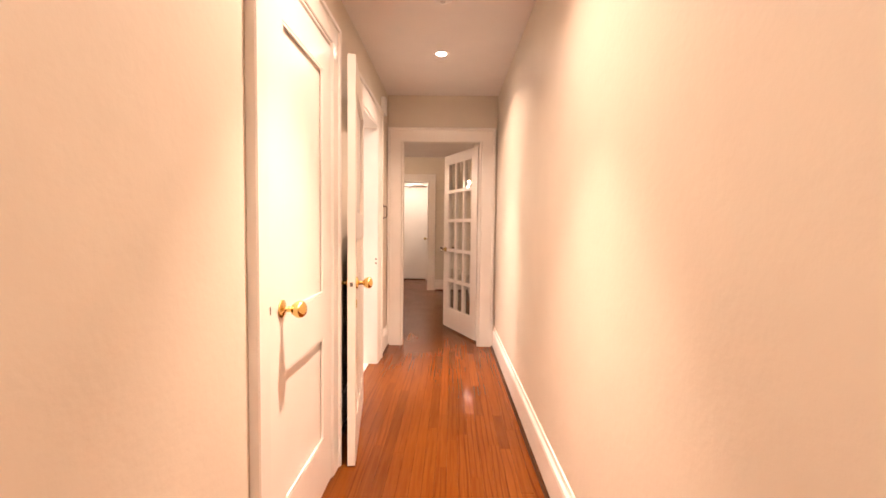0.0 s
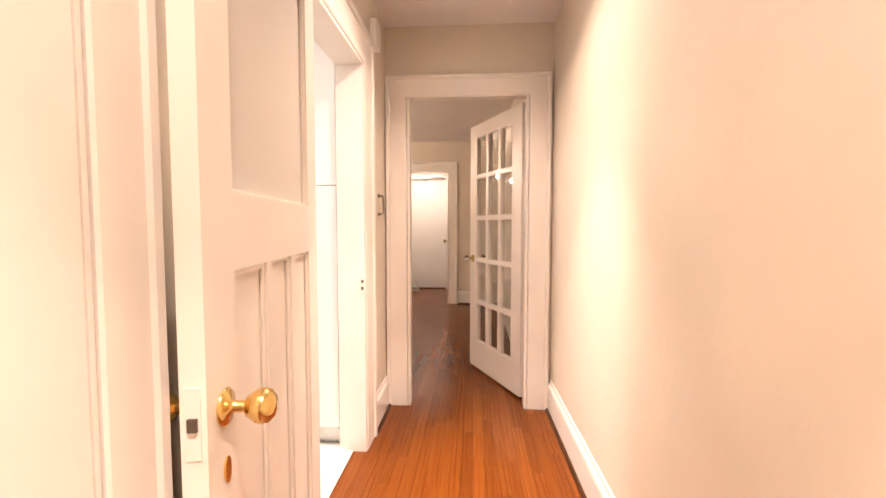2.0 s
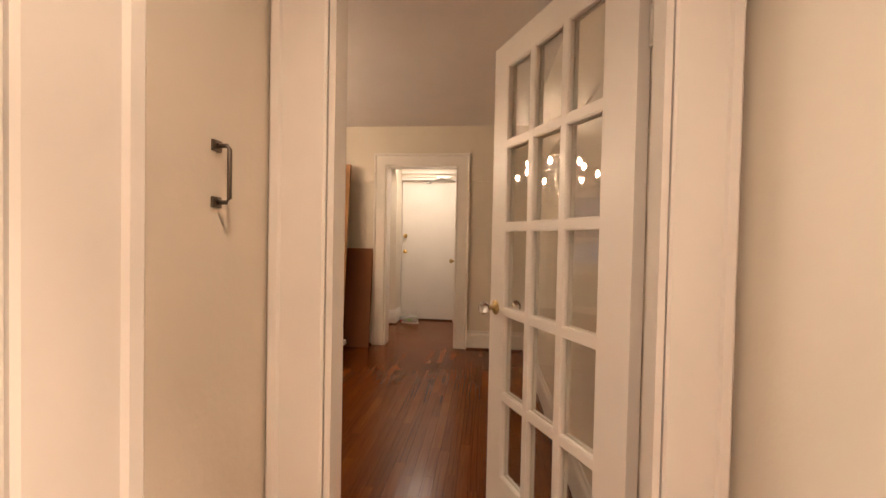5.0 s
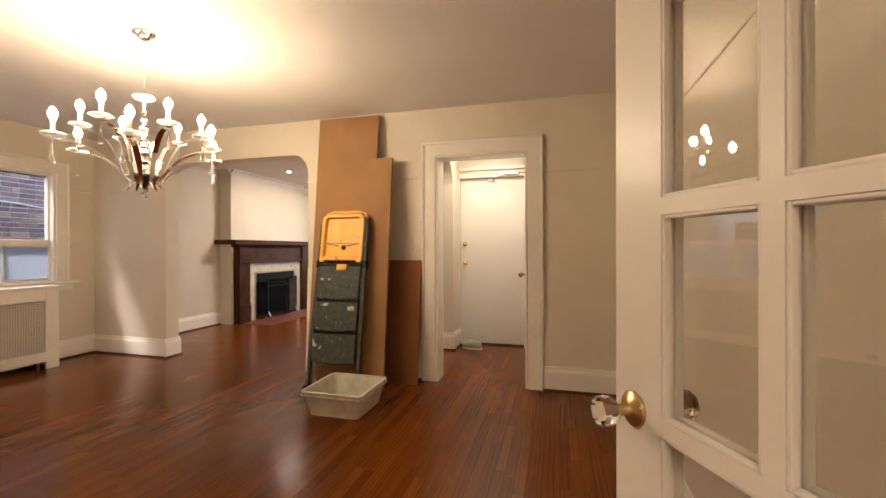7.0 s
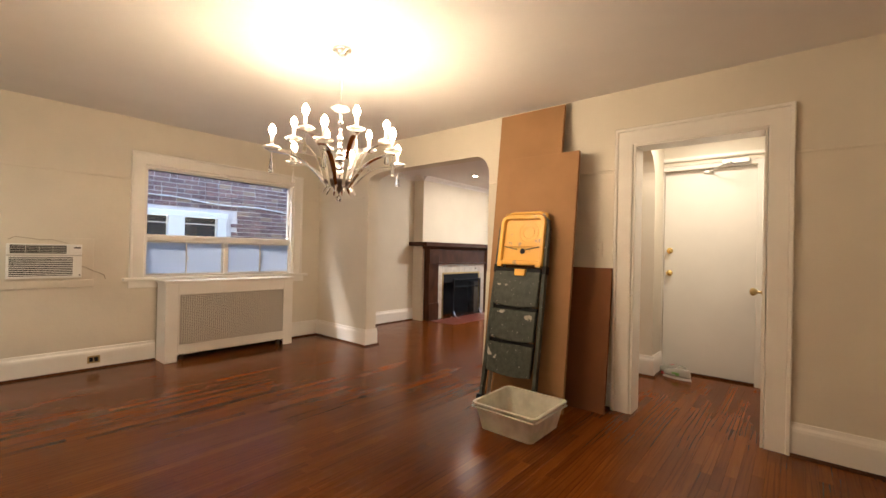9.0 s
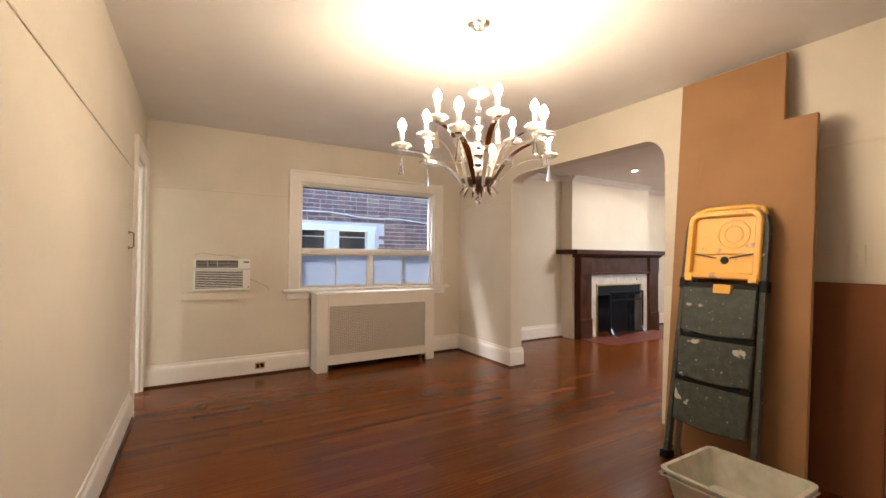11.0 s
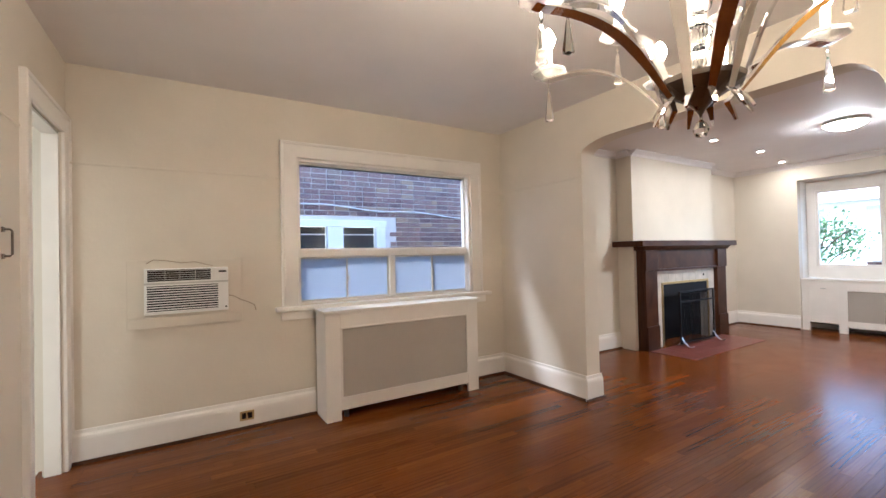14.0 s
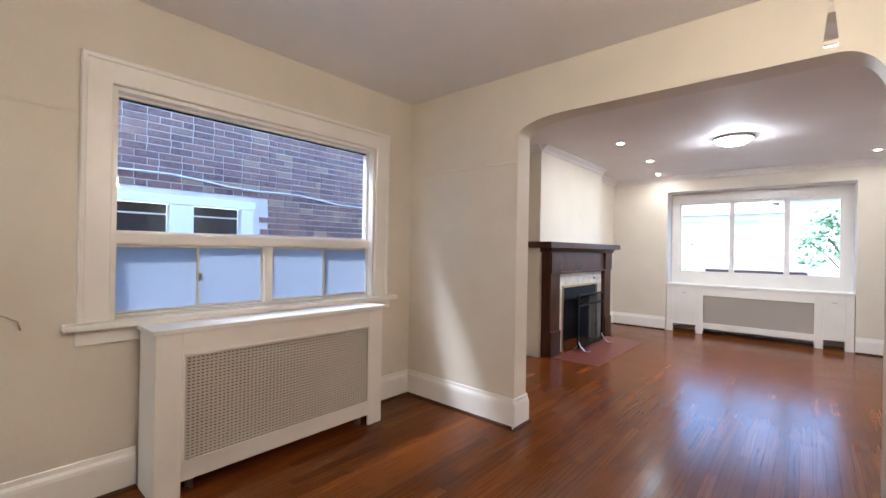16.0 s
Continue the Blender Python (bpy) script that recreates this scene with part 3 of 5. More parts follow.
part("latch_plate", bm, DARKMETAL, d1)

# door with a glazed upper light, swung back against the hallway wall
u2 = Vector((-0.125, 0.785, 0))
a2 = math.degrees(math.atan2(u2.y, u2.x))
d2 = thing("door_2", "white wooden door with a glazed top, swung wide open", "door", pose(-0.118, 2.135, 0.012, 0, 0, a2), kind="structure")
panel_leaf("leaf", d2, 0.79, 2.0, 0.038, [(0.115, 0.285, 0.2, 1.12), (0.325, 0.475, 0.2, 1.12), (0.515, 0.675, 0.2, 1.12), (0.115, 0.675, 1.255, 1.86)], DOORPAINT, 0.013, None, thin_glass("obscure_pane", 0.08, (0.92, 0.9, 0.86), 0.7, 0.9, 0.38), 3)
knob(d2, 0.06, 0.0, 0.905, -1, BRASS)
knob(d2, 0.06, 0.038, 0.905, 1, BRASS)
for nm, dims, mt in (("latch_plate", (-0.0022, 0.001, 0.008, 0.03, 0.85, 0.96), DOORPAINT), ("latch_bolt", (-0.007, 0.0, 0.012, 0.026, 0.895, 0.915), DARKMETAL)):
    block(nm, mt, d2, dims, 0.0008)
bm = bmesh.new()
lathe(bm, [(0, 0), (0.011, 0), (0.012, 0.003), (0, 0.004)], 16, Matrix.Translation((0.062, 0, 0.8)) @ Matrix.Rotation(radians(90), 4, "X") @ Matrix.Diagonal((1, 1.9, 1, 1)))
part("keyhole_plate", bm, BRASS, d2)
for z in (0.25, 1.0, 1.78):
    hinge(d2, 0.795, 0.045, z, DOORPAINT)
st = thing("strike_plate", "small steel strike plate on the white jamb", "strike plate", pose(HALL_W, 3.718, 0.9))
bm = bmesh.new()
box(bm, -0.014, 0.014, -0.0025, 0.003, -0.045, 0.045, 0.001)
part("plate", bm, DOORPAINT, st)
for z in (-0.018, 0.018):
    block("slot", DARKMETAL, st, (-0.007, 0.007, -0.0035, 0.0, z - 0.008, z + 0.008), 0.0)

# fifteen-light glazed door, standing open into the dining room
hx, hy, fx, fy = 0.6, 4.456, 0.25, 5.182
a3 = math.degrees(math.atan2(fy - hy, fx - hx))
d3 = thing("door_3", "white fifteen-pane glazed door standing open", "door", pose(hx, hy, 0.02, 0, 0, a3) @ pose(0, -0.04, 0), kind="structure")
cols = [(0.122, 0.29), (0.318, 0.486), (0.514, 0.682)]
rws = [(0.225, 0.545), (0.572, 0.895), (0.922, 1.24), (1.267, 1.575), (1.602, 1.905)]
panel_leaf("leaf", d3, 0.8, 2.01, 0.04, [(x0, x1, z0, z1) for z0, z1 in rws for x0, x1 in cols], DOORPAINT, 0.012, None, DOORGLASS, 0)
knob(d3, 0.748, 0.0, 0.915, -1, OLDBRASS, CRYSTAL, 0.027, 0.058)
knob(d3, 0.748, 0.04, 0.915, 1, OLDBRASS, CRYSTAL, 0.027, 0.058)
for z in (0.28, 1.75):
    hinge(d3, -0.008, 0.004, z, DOORPAINT)
block("latch_plate", DOORPAINT, d3, (0.799, 0.8015, 0.008, 0.032, 0.86, 0.97), 0.0008)

# flat entrance door with its closer
d4 = thing("door_4", "closed flat white entrance door with brass locks", "door", pose(-1.036, 9.65, 0.01), kind="structure")
bm = bmesh.new()
box(bm, 0, 0.8, 0, 0.045, 0, 2.085, 0.002)
part("leaf", bm, DOORPAINT, d4)
for z in (1.02, 1.255):
    bm = bmesh.new()
    lathe(bm, [(0, 0), (0.03, 0), (0.031, 0.006), (0.026, 0.012), (0.014, 0.014), (0.02, 0.03), (0.024, 0.042), (0.018, 0.05), (0, 0.053)], 24, pose(0.055, 0, z, 90))
    part("lock", bm, BRASS, d4, "round brass lock", True)
cl = block("closer_box", STEEL, d4, (0.52, 0.74, -0.105, -0.052, 2.105, 2.15), 0.006, "grey door closer")
bm = bmesh.new()
tube(bm, [Vector((0.62, -0.08, 2.1)), Vector((0.6, -0.26, 2.095)), Vector((0.59, -0.27, 2.095))], 0.007)
tube(bm, [Vector((0.59, -0.265, 2.087)), Vector((0.4, -0.02, 2.06))], 0.006)
part("closer_arm", bm, STEEL, d4, "jointed steel arm")
block("closer_shoe", STEEL, d4, (0.36, 0.44, -0.03, -0.001, 2.045, 2.07), 0.003)
# dark strip added to stop light leaking in under the leaf
block("threshold", SHOE, d4, (0.0, 0.8, -0.03, 0.1, -0.009, 0.008), 0.003, "dark strip added to close the light gap under the door")
EP, EQ = (LE + VW, 9.6), (VE, 9.6)
casing(EP, EQ, -1.036 - LE - VW, -0.236 - LE - VW, 2.098, 0.05)
bm = bmesh.new()
extrude_profile(bm, [(0, 2.19), (-0.03, 2.19), (-0.036, 2.205), (-0.036, 2.225), (0, 2.23)], 0, VE - LE - VW, along(EP, EQ)[0])
solid("trim", bm, TRIM, "white moulding over the entrance door", "trim", "structure")
d5 = thing("door_5", "white closet door beside the entrance, brass knob", "door", pose(VE, 9.15, 0.01, 0, 0, -90), kind="structure")
panel_leaf("leaf", d5, 0.72, 2.0, 0.035, [(0.11, 0.61, 0.22, 0.8), (0.11, 0.61, 0.95, 1.86)], DOORPAINT, 0.01)
for ob in d5.children:
    ob.location.y -= 0.042
knob(d5, 0.66, -0.042, 0.95, -1, OLDBRASS)
casing((VE, 9.6), (VE, 8.22), 0.43, 1.19, 2.03, 0.09)

# wall fittings of the hallway
def pull_handle(m, label):
    """A small bar handle standing off the wall along local x."""
    h = thing("pull_handle", label, "handle", m, "pull handles on the walls")
    bm = bmesh.new()
    tube(bm, [Vector((0.001, 0, -0.055)), Vector((0.024, 0, -0.055)), Vector((0.03, 0, -0.048)), Vector((0.03, 0, 0.048)), Vector((0.024, 0, 0.055)), Vector((0.001, 0, 0.055))], 0.0045, 8)
    part("bar", bm, DARKMETAL, h, "", True)
    for z in (-0.055, 0.055):
        block("foot", DARKMETAL, h, (0, 0.006, -0.014, 0.014, z - 0.011, z + 0.011), 0.002)


pull_handle(pose(HALL_W, 4.11, 1.335), "small dark metal pull handle on the hallway wall")
pull_handle(pose(-4.08, south(-4.08), 1.33, 0, 0, 90), "small dark metal pull handle on the dining wall")
ch = thing("door_chime", "small white door chime box high on the wall", "door chime", pose(HALL_W, 3.98, 2.285))
block("cover", WHITE, ch, (0, 0.04, -0.055, 0.055, -0.075, 0.075), 0.01)

# tall kitchen cabinet behind the second doorway
kc = thing("tall_cabinet", "tall white two-door kitchen cabinet with plain fronts", "cabinet", pose(-0.444, 3.745, 0.006))
block("carcass", WHITE, kc, (-0.62, 0, 0.02, 0.55, 0.1, 2.3), 0.002)
block("plinth", STEEL, kc, (-0.6, -0.01, 0.06, 0.5, 0, 0.1), 0.0)
block("lower_door", WHITE, kc, (-0.618, -0.002, 0.0, 0.019, 0.11, 1.412), 0.0015)
block("upper_door", WHITE, kc, (-0.618, -0.002, 0.0, 0.019, 1.4165, 2.298), 0.0015)
wall("wall_kitchen_north", (-1.06, 4.3), (-0.41, 4.3), 0.1, 2.6, material=KITCHEN, label="white kitchen wall")

# ---- chandelier ----
cd = thing("chandelier", "chrome twelve-light candle chandelier with crystal drops, lit", "chandelier", pose(-2.2, 6.3, ROOM_H, 0, 0, 12) @ Matrix.Scale(0.95, 4))
bm = bmesh.new()
lathe(bm, [(0, -0.045), (0.03, -0.044), (0.035, -0.03), (0.06, -0.022), (0.068, -0.012), (0.068, 0)], 32)
part("canopy", bm, CHROME, cd, "", True)
bm = bmesh.new()
zc = -0.05
k = 0
while zc > -0.385:
    ring = [Vector((0.008 * math.cos(a), 0, 0.014 * math.sin(a))) for a in (2 * math.pi * i / 10 for i in range(11))]
    r = Matrix.Rotation(radians(90 * (k % 2)), 3, "Z")
    tube(bm, [r @ p + Vector((0, 0, zc)) for p in ring], 0.0017, 5)
    zc -= 0.022
    k += 1
part("chain", bm, CHROME, cd, "", True)
bm = bmesh.new()
lathe(bm, [(0, -0.92), (0.006, -0.915), (0.008, -0.86), (0.02, -0.85), (0.012, -0.83), (0.016, -0.77), (0.03, -0.755), (0.016, -0.73), (0.012, -0.66), (0.018, -0.645), (0.01, -0.63), (0.008, -0.56), (0.015, -0.55), (0.008, -0.53), (0.008, -0.455), (0.014, -0.445), (0.007, -0.43), (0.006, -0.39), (0, -0.385)], 20)
part("column", bm, CHROME, cd, "", True)
for z, r in ((-0.70, 0.034), (-0.60, 0.026), (-0.79, 0.045), (-0.5, 0.02)):
    bm = bmesh.new()
    lathe(bm, [(0.004, -r * 0.9), (r * 0.6, -r * 0.75), (r, -r * 0.1), (r, r * 0.1), (r * 0.6, r * 0.75), (0.004, r * 0.9)], 10, pose(0, 0, z))
    part("crystal_ball", bm, CRYSTAL, cd, "cut crystal ball")
bm = bmesh.new()
lathe(bm, [(0.006, -0.422), (0.05, -0.42), (0.062, -0.405), (0.05, -0.392), (0.006, -0.388)], 8)
part("top_dish", bm, CUPGLASS, cd, "octagonal crystal dish")
bm = bmesh.new()
lathe(bm, [(0, -0.985), (0.012, -0.965), (0.03, -0.945), (0.075, -0.918), (0.098, -0.905), (0.1, -0.893), (0.02, -0.885), (0, -0.885)], 12)
part("hub", bm, DARKMETAL, cd, "dark faceted hub")
bm = bmesh.new()
lathe(bm, [(0.0, -1.035), (0.012, -1.032), (0.02, -1.015), (0.012, -0.998), (0.004, -0.99), (0.004, -0.98)], 8)
part("finial", bm, CRYSTAL, cd, "crystal finial")


def arm_mesh(reach, lift):
    bm = bmesh.new()
    pts = []
    for i in range(15):
        s = i / 14
        r = 0.085 + (reach - 0.085) * s ** 0.9 - 0.02 * math.sin(math.pi * s)
        z = -0.94 + (lift + 0.94) * (1 - (1 - s) ** 2.5)
        pts.append(Vector((r, 0, z)))
    tail = [Vector((0.112, 0, -0.982)), Vector((0.105, 0, -0.968)), Vector((0.095, 0, -0.952))]
    sweep(bm, tail + pts + [Vector((reach + 0.02, 0, lift + 0.004))], lambda s: 0.003 + 0.013 * min(1, s * 2.6), 0.003, Vector((0, 1, 0)))
    return mesh_of("arm", bm, CHROME)


def lathe_mesh(name, prof, steps, mat, smooth=False):
    bm = bmesh.new()
    lathe(bm, prof, steps)
    return mesh_of(name, bm, mat, smooth)


CUP = lathe_mesh("drip_cup", [(0.008, 0.0), (0.03, 0.006), (0.054, 0.016), (0.058, 0.024), (0.05, 0.03), (0.03, 0.022), (0.01, 0.018)], 8, CUPGLASS)
SLEEVE = lathe_mesh("candle_sleeve", [(0.0, 0.012), (0.0115, 0.012), (0.0115, 0.098), (0.009, 0.1), (0, 0.1)], 16, WHITE, True)
FLAME = lathe_mesh("bulb", [(0, 0.099), (0.0085, 0.101), (0.014, 0.11), (0.0205, 0.124), (0.0215, 0.136), (0.016, 0.152), (0.007, 0.166), (0, 0.171)], 12, BULB, True)
DROP = lathe_mesh("crystal_drop", [(0, -0.128), (0.0155, -0.126), (0.0165, -0.118), (0.005, -0.036), (0.0025, -0.03), (0.0055, -0.022), (0.003, -0.013), (0.001, 0.0)], 4, CRYSTAL)
for reach, lift, turn in ((0.43, -0.755, 0), (0.31, -0.64, 30)):
    am = arm_mesh(reach, lift)
    for i in range(6):
        a = radians(60 * i + turn)
        arm = new("arm", am)
        arm.parent = cd
        arm.matrix_basis = Matrix.Rotation(a, 4, "Z")
        for nm, me, dx, dz in (("drip_cup", CUP, 0, 0.002), ("candle_sleeve", SLEEVE, 0, 0), ("bulb", FLAME, 0, 0), ("crystal_drop", DROP, 0.004, -0.006)):
            o = new(nm, me)
            o.parent = arm
            o.location = (reach + dx, 0, lift + dz)

# ---- dining window ----
w1 = thing("window_1", "white wooden window with a fixed pane over frosted sliders", "window", pose(DW, 0, 0), kind="structure")
WX = -0.085


def frame_ring(bm, x0, x1, y0, y1, z0, z1, t):
    """A rectangular frame in the wall plane, of member width t."""
    box(bm, x0, x1, y0, y0 + t, z0, z1, 0.003)
    box(bm, x0, x1, y1 - t, y1, z0, z1, 0.003)
    box(bm, x0, x1, y0 + t, y1 - t, z0, z0 + t, 0.003)
    box(bm, x0, x1, y0 + t, y1 - t, z1 - t, z1, 0.003)


bm = bmesh.new()
e = 0.003
box(bm, -0.122, 0.002, WINY0 + e, WINY0 + 0.022, WINZ0, WINZ1 - 0.024)
box(bm, -0.122, 0.002, WINY1 - 0.022, WINY1 - e, WINZ0, WINZ1 - 0.024)
box(bm, -0.122, 0.002, WINY0 + e, WINY1 - e, WINZ1 - 0.024, WINZ1 - e)
part("lining", bm, TRIM, w1)
bm = bmesh.new()
frame_ring(bm, -0.11, -0.06, WINY0 + 0.022, WINY1 - 0.022, 1.302, WINZ1 - 0.024, 0.014)
part("upper_frame", bm, TRIM, w1)
bm = bmesh.new()
box(bm, WX - 0.002, WX + 0.002, WINY0 + 0.034, WINY1 - 0.034, 1.314, WINZ1 - 0.036)
p = part("pane", bm, PANE, w1, "clear fixed pane")
p.visible_shadow = False
bm = bmesh.new()
for q in ((WINY0 + 0.037, WINY1 - 0.037, WINZ1 - 0.05, WINZ1 - 0.039),):
    box(bm, -0.079, -0.074, q[0], q[1], q[2], q[3])
part("gasket", bm, BLACK, w1, "black rubber gasket")
bm = bmesh.new()
box(bm, -0.115, -0.035, WINY0 + 0.022, WINY1 - 0.022, 1.25, 1.302, 0.004)
part("rail", bm, TRIM, w1)
bm = bmesh.new()
frame_ring(bm, -0.11, -0.05, WINY0 + 0.022, WINY1 - 0.022, 0.872, 1.256, 0.012)
box(bm, -0.11, -0.045, 6.833, 6.887, 0.885, 1.246, 0.003)
part("lower_frame", bm, TRIM, w1)
for y0, y1, dx in ((6.04, 6.45, 0.014), (6.43, 6.835, 0), (6.885, 7.3, 0), (7.28, 7.682, 0.014)):
    bm = bmesh.new()
    frame_ring(bm, -0.092 + dx, -0.074 + dx, y0, y1, 0.884, 1.244, 0.014)
    sash = part("sash", bm, paint("aluminium_beige", (0.62, 0.57, 0.49), 0.4) if y0 == 6.04 else bpy.data.materials["aluminium_beige"], w1, "beige aluminium sliding sash")
    bm = bmesh.new()
    box(bm, -0.085 + dx, -0.081 + dx, y0 + 0.012, y1 - 0.012, 0.896, 1.232)
    p = part("pane", bm, FROSTED, sash, "frosted glass pane")
    p.visible_shadow = False
for y in (6.455, 7.29):
    block("latch", STEEL, w1, (-0.062, -0.05, y - 0.008, y + 0.008, 1.04, 1.085), 0.002)
casing((DW, 5.0), (DW, 8.0), WINY0 - 5.0, WINY1 - 5.0, WINZ1, 0.125, bottom=0.855)
bm = bmesh.new()
box(bm, -0.06, 0.07, 5.845, 7.9, 0.833, 0.866, 0.008)
part("window_sill", bm, TRIM, w1)
bm = bmesh.new()
box(bm, 0.001, 0.024, 5.89, 7.855, 0.76, 0.833, 0.004)
part("apron", bm, TRIM, w1)


# ---- radiator covers ----
GRILLE = paint("grille_paint", (0.55, 0.5, 0.43), 0.4)


def grille(bm, x, y0, y1, z0, z1, pitch=0.0165):
    """A woven lattice of thin bars in the plane x."""
    n = int((z1 - z0) / pitch)
    for i in range(n + 1):
        z = z0 + (z1 - z0) * i / n
        box(bm, x - 0.0015, x + 0.0015, y0, y1, z - 0.0056, z + 0.0056)
    n = int((y1 - y0) / 0.021)
    for i in range(n + 1):
        y = y0 + (y1 - y0) * i / n
        box(bm, x - 0.0035, x - 0.0015, y - 0.0045, y + 0.0045, z0, z1)


rc = thing("radiator_cover", "white painted radiator cover with a metal lattice front", "radiator cover", pose(DW, 6.146, 0))
L, D, H = 1.405, 0.285, 0.812
bm = bmesh.new()
box(bm, 0.045, D + 0.018, -0.018, L + 0.018, H, H + 0.026, 0.005)
part("top", bm, TRIM, rc)
for y0, y1 in ((0, 0.02), (L - 0.02, L)):
    block("side_panel", TRIM, rc, (0.025, D - 0.02, y0, y1, 0, H), 0.002)
for y0, y1 in ((0, 0.115), (L - 0.115, L)):
    block("post", TRIM, rc, (D - 0.02, D, y0, y1, 0, H), 0.003)
block("top_rail", TRIM, rc, (D - 0.02, D, 0.115, L - 0.115, 0.7, H), 0.003)
block("bottom_rail", TRIM, rc, (D - 0.02, D, 0.115, L - 0.115, 0.075, 0.165), 0.003)
bm = bmesh.new()
grille(bm, D - 0.012, 0.117, L - 0.117, 0.167, 0.703)
part("grille", bm, GRILLE, rc, "beige metal lattice")
bm = bmesh.new()
for q in ((0.115, L - 0.115, 0.165, 0.177), (0.115, L - 0.115, 0.693, 0.705)):
    box(bm, D - 0.001, D + 0.007, *q, 0.002)
for q in ((0.115, 0.127), (L - 0.127, L - 0.115)):
    box(bm, D - 0.001, D + 0.007, *q, 0.177, 0.693, 0.002)
part("bead", bm, TRIM, rc)
# near-black block stands for the shade inside the cover, behind the lattice
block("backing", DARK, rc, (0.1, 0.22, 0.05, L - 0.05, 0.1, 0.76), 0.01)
for y in (0.16, L - 0.17):
    block("foot", DARKMETAL, rc, (D - 0.09, D - 0.05, y, y + 0.03, 0, 0.1), 0.003)

# ---- air conditioner ----
ac = thing("air_conditioner", "white through-wall air conditioner with dark louvres", "air conditioner", pose(DW, 5.028, 0.884))
W, H2 = 0.495, 0.306
bm = bmesh.new()
box(bm, 0.012, 0.055, 0, W, 0, H2, 0.004)
part("body", bm, WHITE, ac)
bm = bmesh.new()
box(bm, 0.0552, 0.058, 0.02, 0.385, 0.222, 0.297, 0.001)
up = part("outlet", bm, BLACK, ac, "dark air outlet")
bm = bmesh.new()
for i in range(5):
    box(bm, 0.058, 0.063, 0.022, 0.383, 0.2305 + i * 0.0145, 0.2345 + i * 0.0145)
for y in (0.115, 0.2, 0.29):
    box(bm, 0.058, 0.0592, y, y + 0.004, 0.224, 0.295)
part("vane", bm, STEEL, up)
# black sheet on the body paints the shade between the louvres
bm = bmesh.new()
box(bm, 0.0552, 0.0565, 0.016, 0.43, 0.022, 0.19)
part("intake", bm, BLACK, ac, "black sheet painting the shade between the louvres")
for i in range(10):
    bm = bmesh.new()
    box(bm, 0.0565, 0.062, 0.014, 0.432, 0.0285 + i * 0.0165, 0.0355 + i * 0.0165, 0.001)
    part("louvre", bm, WHITE, ac)
block("seam", STEEL, ac, (0.0552, 0.0585, 0.0, W, 0.2, 0.212), 0.001, "grey trim strip")
block("control_panel", WHITE, ac, (0.0552, 0.0595, 0.4, 0.495, 0.226, 0.294), 0.003)
block("display", BLACK, ac, (0.0597, 0.0605, 0.435, 0.483, 0.27, 0.283), 0.0)
block("plug_hole", BLACK, ac, (0.0552, 0.0575, 0.474, 0.486, 0.02, 0.031), 0.001)
bp = thing("mounting_board", "beige painted wooden board on the wall behind the unit", "board", pose(DW, 4.932, 0.792))
bm = bmesh.new()
box(bm, 0.0005, 0.011, 0, 0.685, 0.0, 0.455, 0.003)
part("board", bm, WALL, bp)
bm = bmesh.new()
box(bm, 0.0115, 0.022, 0.0, 0.685, 0.0, 0.07, 0.003)
part("ledge", bm, WALL, bp)
CABLE = paint("tan_cable_sheath", (0.4, 0.33, 0.24), 0.6)
for nm, pts in (("top", [(5.08, 1.225), (5.12, 1.25), (5.2, 1.242), (5.28, 1.226), (5.36, 1.232), (5.42, 1.214), (5.47, 1.2)]),
                ("side", [(5.565, 0.985), (5.6, 0.978), (5.65, 0.945), (5.7, 0.925), (5.74, 0.9), (5.75, 0.86)])):
    bm = bmesh.new()
    tube(bm, [Vector((DW + 0.014, y - 0.04, z)) for y, z in pts], 0.0035, 6)
    solid("cable", bm, CABLE, "thin tan cable stuck along the wall", "cable", smooth=True)
ot = thing("wall_outlet", "brown double socket set in the white baseboard", "socket", pose(DW + 0.02, 5.635, 0.095))
block("plate", OLDBRASS, ot, (0, 0.004, -0.048, 0.048, -0.034, 0.034), 0.002)
for y in (-0.02, 0.02):
    block("receptacle", BLACK, ot, (0.004, 0.0065, y - 0.014, y + 0.014, -0.02, 0.02), 0.002)
for x, z, lab in ((-1.172, 1.25, "beige light switch plate on the plaster wall"),):
    sw = thing("light_switch", lab, "light switch", pose(x, north(x), z))
    block("plate", WALL, sw, (-0.036, 0.036, -0.006, 0, -0.06, 0.06), 0.002)
    block("toggle", WALL, sw, (-0.006, 0.006, -0.014, -0.006, -0.012, 0.012), 0.002)


# ---- what leans against the dining room's far wall ----
def cardboard(name, shade):
    m = Mat(name, shade, 0.85)
    v = m.world_coords()
    flute = m.n.new("ShaderNodeTexWave")
    flute.inputs["Scale"].default_value, flute.inputs["Distortion"].default_value = 55, 0.3
    m.l.new(v, flute.inputs["Vector"])
    big = m.noise(v, 2.5, 4)
    m.to("Base Color", m.ramp(big, (0.3, tuple(c * 0.88 for c in shade)), (0.7, tuple(c * 1.08 for c in shade))))
    m.bump(m.math("ADD", m.math("MULTIPLY", flute.outputs["Fac"], 0.25), big), 0.12, 0.004)
    return m.m


CARD, CARD_DARK = cardboard("brown_cardboard", (0.32, 0.17, 0.072)), cardboard("dark_cardboard", (0.19, 0.068, 0.022))


